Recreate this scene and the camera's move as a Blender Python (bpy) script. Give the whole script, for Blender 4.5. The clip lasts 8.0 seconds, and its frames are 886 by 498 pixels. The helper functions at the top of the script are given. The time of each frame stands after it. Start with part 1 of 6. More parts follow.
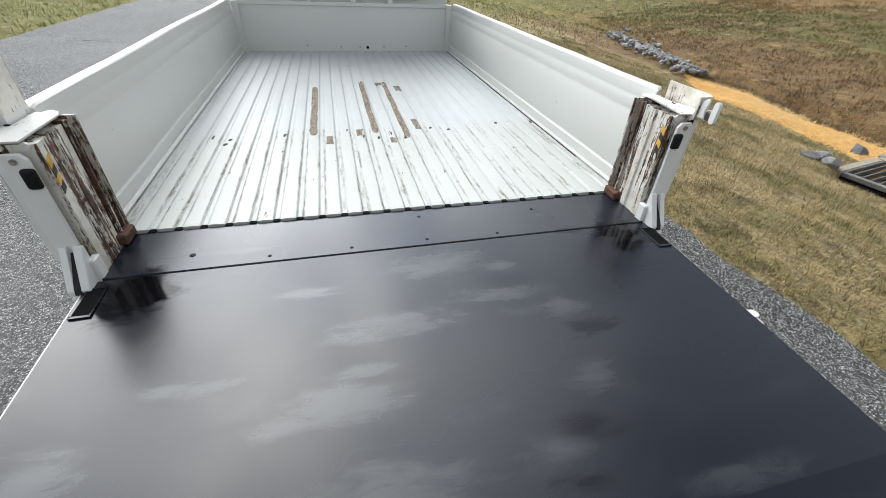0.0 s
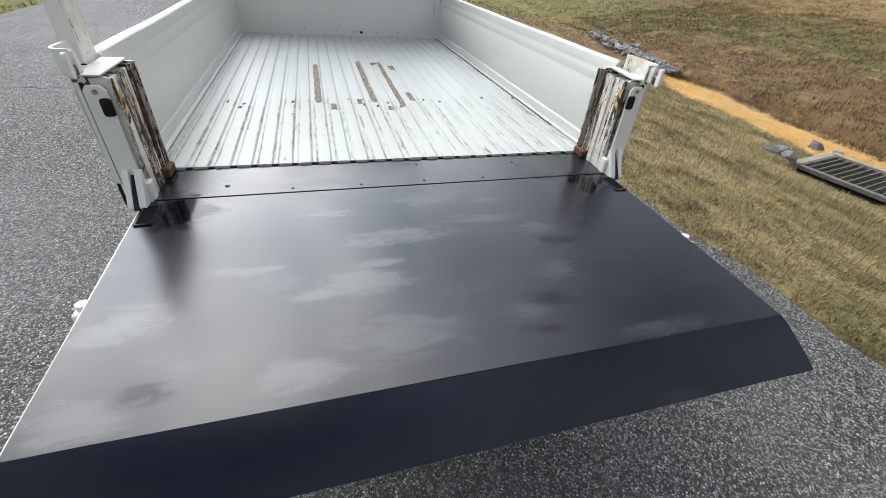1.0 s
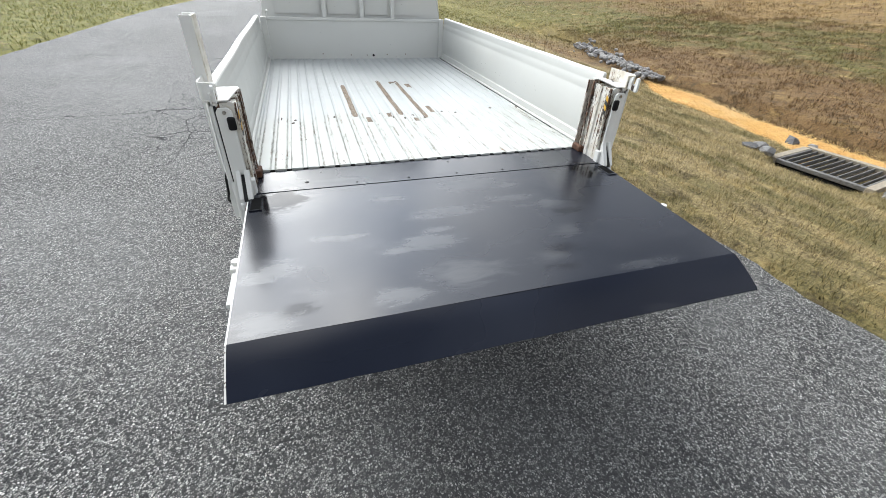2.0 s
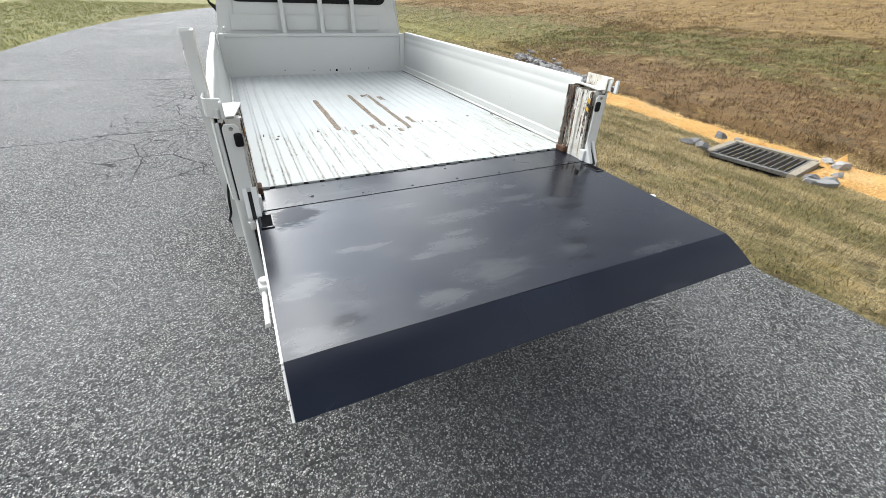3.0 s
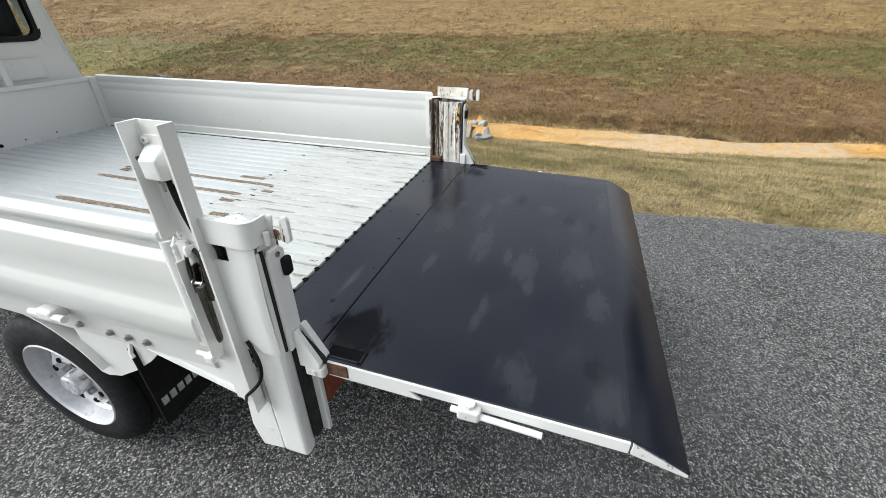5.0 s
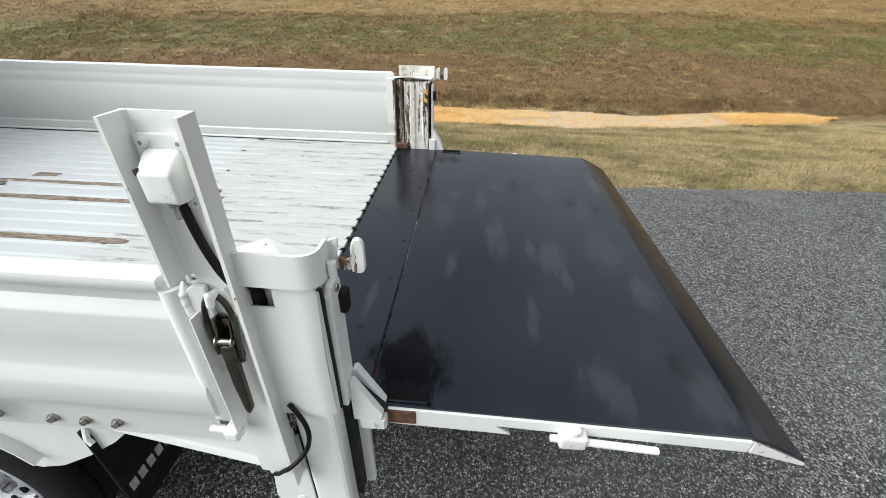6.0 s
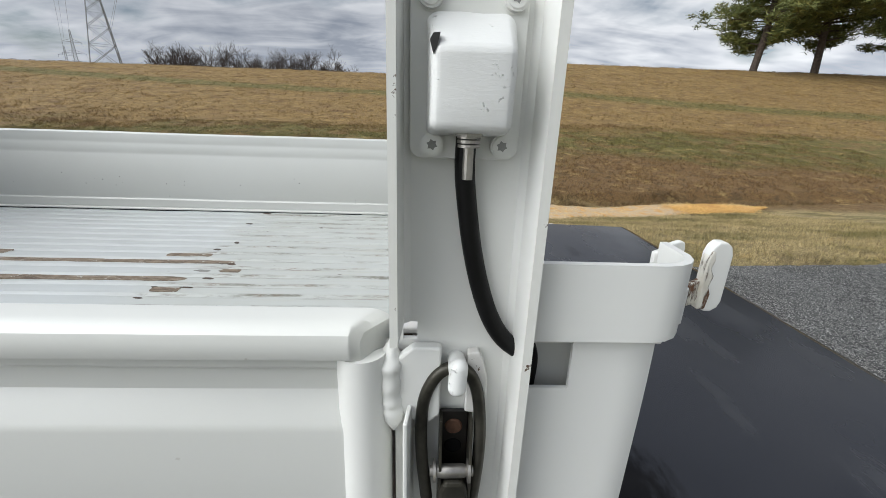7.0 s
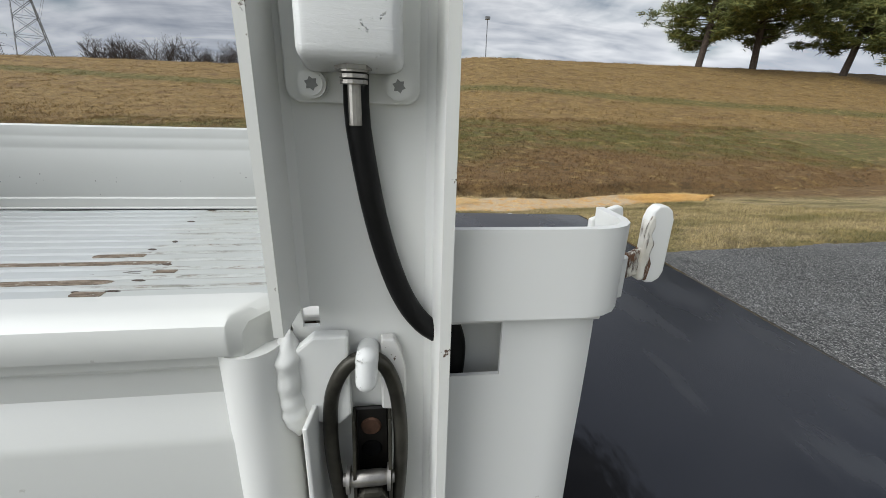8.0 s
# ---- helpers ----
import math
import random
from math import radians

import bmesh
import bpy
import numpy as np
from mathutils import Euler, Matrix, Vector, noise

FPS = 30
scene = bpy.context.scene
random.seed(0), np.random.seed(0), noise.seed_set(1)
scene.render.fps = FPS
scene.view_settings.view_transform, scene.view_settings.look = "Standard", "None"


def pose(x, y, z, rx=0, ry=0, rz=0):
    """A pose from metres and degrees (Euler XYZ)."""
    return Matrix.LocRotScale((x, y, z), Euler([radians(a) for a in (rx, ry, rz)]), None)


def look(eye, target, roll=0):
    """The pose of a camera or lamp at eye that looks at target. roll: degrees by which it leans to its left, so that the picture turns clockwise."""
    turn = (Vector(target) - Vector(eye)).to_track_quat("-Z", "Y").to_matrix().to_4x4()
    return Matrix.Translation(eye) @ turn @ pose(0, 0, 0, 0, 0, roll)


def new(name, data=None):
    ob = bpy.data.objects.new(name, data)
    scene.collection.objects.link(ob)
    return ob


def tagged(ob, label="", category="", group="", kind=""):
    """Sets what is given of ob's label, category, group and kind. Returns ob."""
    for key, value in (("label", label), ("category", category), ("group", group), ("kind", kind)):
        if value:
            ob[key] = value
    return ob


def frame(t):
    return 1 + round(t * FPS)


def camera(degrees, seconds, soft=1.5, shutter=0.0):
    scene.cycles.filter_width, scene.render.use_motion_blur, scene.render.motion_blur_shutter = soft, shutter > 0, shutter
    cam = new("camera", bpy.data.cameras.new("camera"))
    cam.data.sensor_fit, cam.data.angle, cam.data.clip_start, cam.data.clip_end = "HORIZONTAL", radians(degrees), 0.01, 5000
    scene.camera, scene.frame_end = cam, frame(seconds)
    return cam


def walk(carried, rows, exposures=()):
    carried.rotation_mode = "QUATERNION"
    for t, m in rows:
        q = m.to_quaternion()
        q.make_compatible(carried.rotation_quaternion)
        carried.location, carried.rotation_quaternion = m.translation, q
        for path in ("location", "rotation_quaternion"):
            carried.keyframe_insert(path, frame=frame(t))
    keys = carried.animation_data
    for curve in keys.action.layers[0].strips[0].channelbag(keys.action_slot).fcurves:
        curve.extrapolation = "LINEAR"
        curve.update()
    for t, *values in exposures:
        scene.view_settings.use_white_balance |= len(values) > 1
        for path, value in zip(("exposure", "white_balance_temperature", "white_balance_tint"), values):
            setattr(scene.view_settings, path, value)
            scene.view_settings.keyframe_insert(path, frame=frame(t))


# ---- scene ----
cam = camera(95.3, 8.0, 0.75)
PATH = [
    (0, (-0.098, -0.709, 1.372), (0.336, 0.85, 0.196), 3.0),
    (0.5, (-0.167, -0.749, 1.356), (0.324, 0.772, 0.154), 5.0),
    (1, (-0.197, -0.974, 1.343), (0.315, 0.558, 0.164), 5.2),
    (1.5, (-0.289, -1.214, 1.391), (0.229, 0.342, 0.246), 4.4),
    (1.7, (-0.351, -1.267, 1.418), (0.163, 0.293, 0.276), 3.5),
    (2.8, (-0.6, -1.266, 1.414), (0.082, 0.274, 0.335), 2.2),
    (3, (-0.643, -1.222, 1.399), (0.108, 0.29, 0.327), 2.3),
    (3.5, (-0.832, -1.023, 1.403), (0.186, 0.351, 0.367), 2.0),
    (4, (-1.069, -0.849, 1.445), (0.223, 0.299, 0.44), 1.2),
    (4.5, (-1.196, -0.629, 1.431), (0.314, 0.222, 0.433), 0.3),
    (5, (-1.241, -0.354, 1.437), (0.405, 0.159, 0.424), -0.0),
    (5.2, (-1.262, -0.249, 1.435), (0.408, 0.156, 0.412), 0.1),
    (6.3, (-1.074, 0.089, 1.326), (0.64, 0.115, 0.296), 2.3),
    (6.5, (-1.033, 0.198, 1.265), (0.734, 0.201, 0.328), 2.5),
    (7, (-0.966, 0.324, 1.199), (0.927, 0.24, 0.558), 1.9),
    (7.5, (-0.926, 0.296, 1.158), (1.027, 0.103, 0.774), 0.8),
    (8, (-0.938, 0.289, 1.174), (0.935, 0.04, 0.519), 1.6),
]
walk(cam, [(t, look(eye, target, roll)) for t, eye, target, roll in PATH],
     [(0, -0.45), (0.5, -0.68), (1.0, -0.52), (1.5, -0.25), (3.0, -0.18), (3.5, -0.22), (4.0, -0.36), (5.0, -0.42), (6.3, -0.50), (6.6, -0.64), (7.0, -0.88), (8.0, -0.98)])


# ---- world, sun ----
world = bpy.data.worlds.new("world")
scene.world = world
world.use_nodes = True
wn, wl = world.node_tree.nodes, world.node_tree.links
wn.clear()
SUN_EL, SUN_AZ = 36.0, 108.0            # azimuth: degrees from +x towards +y
sky = wn.new("ShaderNodeTexSky")
sky.sky_type, sky.sun_disc = "NISHITA", False
sky.sun_elevation, sky.sun_rotation = radians(SUN_EL), radians(90 - SUN_AZ)
co = wn.new("ShaderNodeTexCoord")
sep = wn.new("ShaderNodeSeparateXYZ")
wl.new(co.outputs["Generated"], sep.inputs[0])


def wmath(op, a, b, clamp=False):
    n = wn.new("ShaderNodeMath")
    n.operation, n.use_clamp = op, clamp
    for k, v in enumerate((a, b)):
        if isinstance(v, (int, float)):
            n.inputs[k].default_value = v
        else:
            wl.new(v, n.inputs[k])
    return n.outputs[0]


up = wmath("ADD", wmath("MAXIMUM", sep.outputs[2], 0.0), 0.20)
comb = wn.new("ShaderNodeCombineXYZ")
wl.new(wmath("DIVIDE", sep.outputs[0], up), comb.inputs[0])
wl.new(wmath("DIVIDE", sep.outputs[1], up), comb.inputs[1])
comb.inputs[2].default_value = 3.7
big = wn.new("ShaderNodeTexNoise")
big.inputs["Scale"].default_value, big.inputs["Detail"].default_value = 1.25, 6
big.inputs["Roughness"].default_value, big.inputs["Distortion"].default_value = 0.52, 0.15
wl.new(comb.outputs[0], big.inputs["Vector"])
wisp = wn.new("ShaderNodeTexNoise")       # long thin streaks of cloud
wisp.inputs["Scale"].default_value, wisp.inputs["Detail"].default_value = 1.0, 6
wisp.inputs["Roughness"].default_value, wisp.inputs["Distortion"].default_value = 0.50, 0.9
wmap = wn.new("ShaderNodeMapping")
wmap.inputs["Scale"].default_value = (4.5, 1.7, 1)
wl.new(comb.outputs[0], wmap.inputs[0])
wl.new(wmap.outputs[0], wisp.inputs["Vector"])
cloud = wmath("ADD", wmath("MULTIPLY", big.outputs[0], 0.62), wmath("MULTIPLY", wisp.outputs[0], 0.38))
cover = wn.new("ShaderNodeValToRGB")      # how much cloud
cover.color_ramp.elements[0].position, cover.color_ramp.elements[1].position = 0.28, 0.44
wl.new(big.outputs[0], cover.inputs[0])
tone = wn.new("ShaderNodeValToRGB")       # bright rims, grey bellies
tone.color_ramp.elements[0].position, tone.color_ramp.elements[0].color = 0.40, (10.5, 10.9, 11.6, 1)
tone.color_ramp.elements[1].position, tone.color_ramp.elements[1].color = 0.58, (2.5, 3.0, 4.0, 1)
wl.new(cloud, tone.inputs[0])
dot = wn.new("ShaderNodeVectorMath")      # thin cloud glows round the sun
dot.operation = "DOT_PRODUCT"
wl.new(co.outputs["Generated"], dot.inputs[0])
dot.inputs[1].default_value = (math.cos(radians(SUN_AZ)) * math.cos(radians(SUN_EL)), math.sin(radians(SUN_AZ)) * math.cos(radians(SUN_EL)), math.sin(radians(SUN_EL)))
near_sun = wmath("MAXIMUM", dot.outputs["Value"], 0.0)
glow = wmath("ADD", wmath("MULTIPLY", wmath("POWER", near_sun, 6.0), 19.0), wmath("MULTIPLY", wmath("POWER", near_sun, 12.0), 1.0))
haze = wn.new("ShaderNodeMix")            # paler towards the horizon
haze.data_type = "RGBA"
wl.new(wmath("MULTIPLY", wmath("POWER", wmath("SUBTRACT", 1.0, wmath("MAXIMUM", sep.outputs[2], 0.0)), 5.0), 0.50), haze.inputs[0])
wl.new(tone.outputs[0], haze.inputs[6])
haze.inputs[7].default_value = (12.8, 13.8, 15.4, 1)
away = wmath("MAXIMUM", wmath("ADD", wmath("MULTIPLY", sep.outputs[0], -math.cos(radians(SUN_AZ))), wmath("MULTIPLY", sep.outputs[1], -math.sin(radians(SUN_AZ)))), 0.0)
glow = wmath("ADD", glow, wmath("MULTIPLY", away, 0.65))      # clouds facing the sun are lit from the front
warm = wn.new("ShaderNodeCombineXYZ")
for k, f in enumerate((1.05, 1.0, 0.90)):
    wl.new(wmath("ADD", wmath("MULTIPLY", glow, f), 1.0), warm.inputs[k])
lit = wn.new("ShaderNodeVectorMath")
lit.operation = "MULTIPLY"
wl.new(haze.outputs[2], lit.inputs[0])
wl.new(warm.outputs[0], lit.inputs[1])
wmix = wn.new("ShaderNodeMix")
wmix.data_type = "RGBA"
wl.new(cover.outputs[0], wmix.inputs[0])
wl.new(sky.outputs[0], wmix.inputs[6])
wl.new(lit.outputs[0], wmix.inputs[7])
bg = wn.new("ShaderNodeBackground")
bg.inputs["Strength"].default_value = 0.102
wl.new(wmix.outputs[2], bg.inputs["Color"])
wo = wn.new("ShaderNodeOutputWorld")
wl.new(bg.outputs[0], wo.inputs[0])

sun = new("sun", bpy.data.lights.new("sun", "SUN"))
sun.data.energy, sun.data.angle, sun.data.color = 0.52, radians(46), (1.0, 0.93, 0.81)
az, el = radians(SUN_AZ), radians(SUN_EL)
sun.matrix_world = look((0, 0, 0), (-math.cos(az) * math.cos(el), -math.sin(az) * math.cos(el), -math.sin(el)))
scene.view_settings.exposure = 0.0


# ---- materials ----
class Mat:
    """A small builder of node materials in object space."""

    def __init__(self, name, rough=0.5, metal=0.0, coat=0.0):
        self.m = bpy.data.materials.new(name)
        self.m.use_nodes = True
        self.n, self.l = self.m.node_tree.nodes, self.m.node_tree.links
        self.b = self.n["Principled BSDF"]
        self.b.inputs["Roughness"].default_value = rough
        self.b.inputs["Metallic"].default_value = metal
        self.b.inputs["Coat Weight"].default_value = coat
        self.tc = self.n.new("ShaderNodeTexCoord")

    def put(self, sock, v):
        if isinstance(v, (int, float)):
            sock.default_value = v
        elif isinstance(v, tuple):
            sock.default_value = v if len(v) == 4 else (*v, 1)
        else:
            self.l.new(v, sock)

    def coord(self, scale=(1, 1, 1), warp=0.0):
        mp = self.n.new("ShaderNodeMapping")
        mp.inputs["Scale"].default_value = scale
        self.l.new(self.tc.outputs["Object"], mp.inputs[0])
        return mp.outputs[0]

    def noise(self, scale, detail=5, rough=0.6, stretch=(1, 1, 1), dist=0.0):
        t = self.n.new("ShaderNodeTexNoise")
        t.inputs["Scale"].default_value, t.inputs["Detail"].default_value = scale, detail
        t.inputs["Roughness"].default_value, t.inputs["Distortion"].default_value = rough, dist
        self.l.new(self.coord(stretch), t.inputs["Vector"])
        return t.outputs[0]

    def voronoi(self, scale, feature="F1", out="Distance", stretch=(1, 1, 1), vec=None):
        t = self.n.new("ShaderNodeTexVoronoi")
        t.feature = feature
        t.inputs["Scale"].default_value = scale
        self.l.new(vec or self.coord(stretch), t.inputs["Vector"])
        return t.outputs[out]

    def ramp(self, v, lo, hi, a=0.0, b=1.0):
        t = self.n.new("ShaderNodeMapRange")
        t.interpolation_type = "SMOOTHSTEP"
        self.put(t.inputs[0], v)
        for k, q in enumerate((lo, hi, a, b)):
            t.inputs[k + 1].default_value = q
        return t.outputs[0]

    def math(self, op, a, b=0.0, clamp=False):
        t = self.n.new("ShaderNodeMath")
        t.operation, t.use_clamp = op, clamp
        self.put(t.inputs[0], a)
        self.put(t.inputs[1], b)
        return t.outputs[0]

    def mix(self, f, a, b):
        t = self.n.new("ShaderNodeMix")
        t.data_type = "RGBA"
        self.put(t.inputs[0], f)
        self.put(t.inputs[6], a)
        self.put(t.inputs[7], b)
        return t.outputs[2]

    def bump(self, h, dist=0.002, strength=0.5, normal=None):
        t = self.n.new("ShaderNodeBump")
        t.inputs["Distance"].default_value, t.inputs["Strength"].default_value = dist, strength
        self.put(t.inputs["Height"], h)
        if normal is not None:
            self.l.new(normal, t.inputs["Normal"])
        return t.outputs[0]

    def island(self):
        g = self.n.new("ShaderNodeNewGeometry")
        return g.outputs["Random Per Island"]

    def done(self, color, rough=None, normal=None):
        self.put(self.b.inputs["Base Color"], color)
        if rough is not None:
            self.put(self.b.inputs["Roughness"], rough)
        if normal is not None:
            self.l.new(normal, self.b.inputs["Normal"])
        return self.m


def mat_white(name, base=(0.600, 0.605, 0.575), dirt=0.25, rough=0.35, chips=0.0):
    k = Mat(name, rough)
    stain = k.ramp(k.noise(3, 3, 0.5), 0.15, 0.95, 0, dirt * 0.7)
    c = k.mix(stain, base, tuple(v * f for v, f in zip(base, (0.80, 0.79, 0.75))))
    c = k.mix(k.ramp(k.noise(90, 4), 0.74, 0.77, 0, 0.35), c, (0.30, 0.27, 0.22))
    if chips:
        c = k.mix(k.ramp(k.noise(60, 6, 0.7), 0.72 - chips, 0.735 - chips), c, (0.10, 0.065, 0.04))
    cell = k.n.new("ShaderNodeTexVoronoi")                # scattered pinholes and flecks of grit
    cell.inputs["Scale"].default_value = 42
    k.l.new(k.coord(), cell.inputs["Vector"])
    pick = k.n.new("ShaderNodeSeparateColor")
    k.l.new(cell.outputs["Color"], pick.inputs[0])
    grit = k.math("MULTIPLY", k.ramp(pick.outputs[0], 0.90, 0.91), k.ramp(k.math("DIVIDE", cell.outputs["Distance"], k.ramp(pick.outputs[1], 0, 1, 0.5, 1.6)), 0.075, 0.045))
    c = k.mix(grit, c, (0.06, 0.05, 0.04))
    n = k.bump(k.noise(5, 1), 0.005, 0.12)
    return k.done(c, k.ramp(k.noise(9, 2), 0.2, 0.8, rough - 0.04, rough + 0.06), n)


def mat_peeling(name, more=0.0):
    """Old white paint flaking off rusty steel in upright streaks."""
    k = Mat(name, 0.6)
    streak = k.noise(46, 8, 0.72, (1, 1, 0.075), 0.35)
    flake = k.noise(130, 6, 0.7, (1, 1, 0.40))
    lost = k.ramp(k.math("ADD", k.math("MULTIPLY", streak, 0.72), k.math("MULTIPLY", flake, 0.28)), 0.50 - more, 0.545 - more)
    paint = k.mix(k.ramp(k.noise(18, 5), 0.4, 0.7), (0.74, 0.72, 0.66), (0.55, 0.50, 0.40))
    rust = k.mix(k.ramp(k.noise(35, 6, 0.7), 0.35, 0.65), (0.035, 0.024, 0.018), (0.17, 0.085, 0.045))
    return k.done(k.mix(lost, paint, rust), k.ramp(lost, 0, 1, 0.42, 0.8), k.bump(k.math("SUBTRACT", 1.0, lost), 0.0012, 0.8))


def mat_plain(name, col, rough=0.5, metal=0.0, grain=60, var=0.35, bump=0.25):
    k = Mat(name, rough, metal)
    v = k.ramp(k.noise(grain, 5), 0.3, 0.7)
    c = k.mix(v, col, tuple(q * (1 - var) for q in col))
    c = k.mix(k.ramp(k.noise(grain / 6, 4), 0.5, 0.75, 0, 0.5), c, tuple(min(1, q * (1 + var) + 0.01) for q in col))
    return k.done(c, k.ramp(k.noise(grain / 3, 4), 0.3, 0.7, max(0.05, rough - 0.1), min(1, rough + 0.12)), k.bump(v, 0.0006, bump))


WHITE = mat_white("white_truck_paint")
FRESH = mat_white("brushed_white_paint", (0.720, 0.722, 0.692), 0.18, 0.38, 0.0)


def mat_blister():
    """Thick brushed paint with fine wrinkles and a few blisters."""
    k = Mat("blistered_white_paint", 0.36)
    blister = k.math("MULTIPLY", k.ramp(k.noise(420, 3, 0.6), 0.60, 0.68), k.ramp(k.noise(55, 3), 0.56, 0.62))
    wrinkle = k.noise(240, 4, 0.6, (1, 0.5, 3.0), 0.8)
    c = k.mix(k.ramp(k.noise(30, 5), 0.5, 0.75, 0, 0.3), (0.725, 0.73, 0.71), (0.60, 0.60, 0.56))
    c = k.mix(k.math("MULTIPLY", blister, 0.45), c, (0.30, 0.28, 0.24))
    return k.done(c, k.ramp(wrinkle, 0.3, 0.7, 0.30, 0.42), k.bump(blister, 0.0012, 0.9, k.bump(wrinkle, 0.0006, 0.35)))


BLISTER = mat_blister()
EDGEWEAR = mat_white("edge_worn_white_paint", (0.70, 0.70, 0.66), 0.4, 0.45, 0.06)
CHIPPED = mat_white("chipped_white_paint", (0.68, 0.67, 0.64), 0.4, 0.45, 0.10)
PEEL = mat_peeling("peeling_paint")
PEELPALE = mat_peeling("lightly_flaked_paint", -0.06)
PEELDARK = mat_peeling("mostly_rusted_paint", 0.055)
RUST = mat_plain("rusted_steel", (0.13, 0.06, 0.032), 0.8, 0.0, 80, 0.6, 0.6)
RUBBER = mat_plain("black_rubber", (0.008, 0.008, 0.0085), 0.70, 0.0, 120, 0.4)
RUBBER.node_tree.nodes["Principled BSDF"].inputs["Specular IOR Level"].default_value = 0.25
BLACKMETAL = mat_plain("black_underbody", (0.012, 0.0115, 0.011), 0.75, 0.0, 40, 0.5)
STEEL = mat_plain("worn_steel", (0.42, 0.40, 0.37), 0.34, 0.9, 90, 0.4)
LATCHDARK = mat_plain("blackened_steel", (0.012, 0.010, 0.008), 0.5, 0.4, 60, 0.5)
LATCH = mat_plain("dark_oiled_steel", (0.066, 0.062, 0.050), 0.38, 0.75, 70, 0.5)
RIM = mat_plain("silver_wheel_paint", (0.62, 0.63, 0.64), 0.34, 0.35, 50, 0.15)
REDLENS = mat_plain("red_lens", (0.26, 0.060, 0.022), 0.18, 0.0, 60, 0.3)
YELLOW = mat_plain("yellow_sticker", (0.75, 0.42, 0.03), 0.5)
STICKER = mat_plain("black_sticker", (0.02, 0.02, 0.02), 0.5)
SEAT = mat_plain("grey_seat_cloth", (0.05, 0.05, 0.055), 0.9)
CABLE = mat_plain("black_cable_sheath", (0.0025, 0.0025, 0.0025), 0.50, 0.0, 90, 0.5)
CABLE.node_tree.nodes["Principled BSDF"].inputs["Specular IOR Level"].default_value = 0.25
SOCKET = mat_plain("grey_socket", (0.26, 0.26, 0.25), 0.7)
LETTER = mat_plain("pale_lettering", (0.55, 0.56, 0.56), 0.5)


PALE_STROKES = ((0.06, -1.44, 0.10, 0.035), (0.21, -1.48, 0.05, 0.020), (0.17, -1.57, 0.10, 0.022), (-0.08, -1.62, 0.14, 0.032), (-0.19, -1.78, 0.09, 0.040), (-0.425, -1.70, 0.055, 0.013),
                (-0.29, -1.80, 0.05, 0.020), (-0.14, -1.95, 0.11, 0.050), (0.30, -1.64, 0.04, 0.030), (-0.43, -1.30, 0.07, 0.013), (-0.156, -1.72, 0.06, 0.015), (-0.49, -1.69, 0.05, 0.015),
                (-0.316, -2.00, 0.07, 0.030), (-0.64, -1.82, 0.06, 0.045), (-0.25, -1.49, 0.07, 0.013), (-0.65, -2.01, 0.07, 0.035), (0.41, -2.03, 0.10, 0.022), (0.15, -1.93, 0.05, 0.03), (0.27, -1.82, 0.05, 0.03))

DULL_SPOTS = ((0.19, -1.91, 0.075, 0.028), (0.17, -1.985, 0.06, 0.020), (0.33, -1.70, 0.07, 0.028), (-0.58, -1.99, 0.05, 0.028), (0.46, -1.36, 0.05, 0.022))


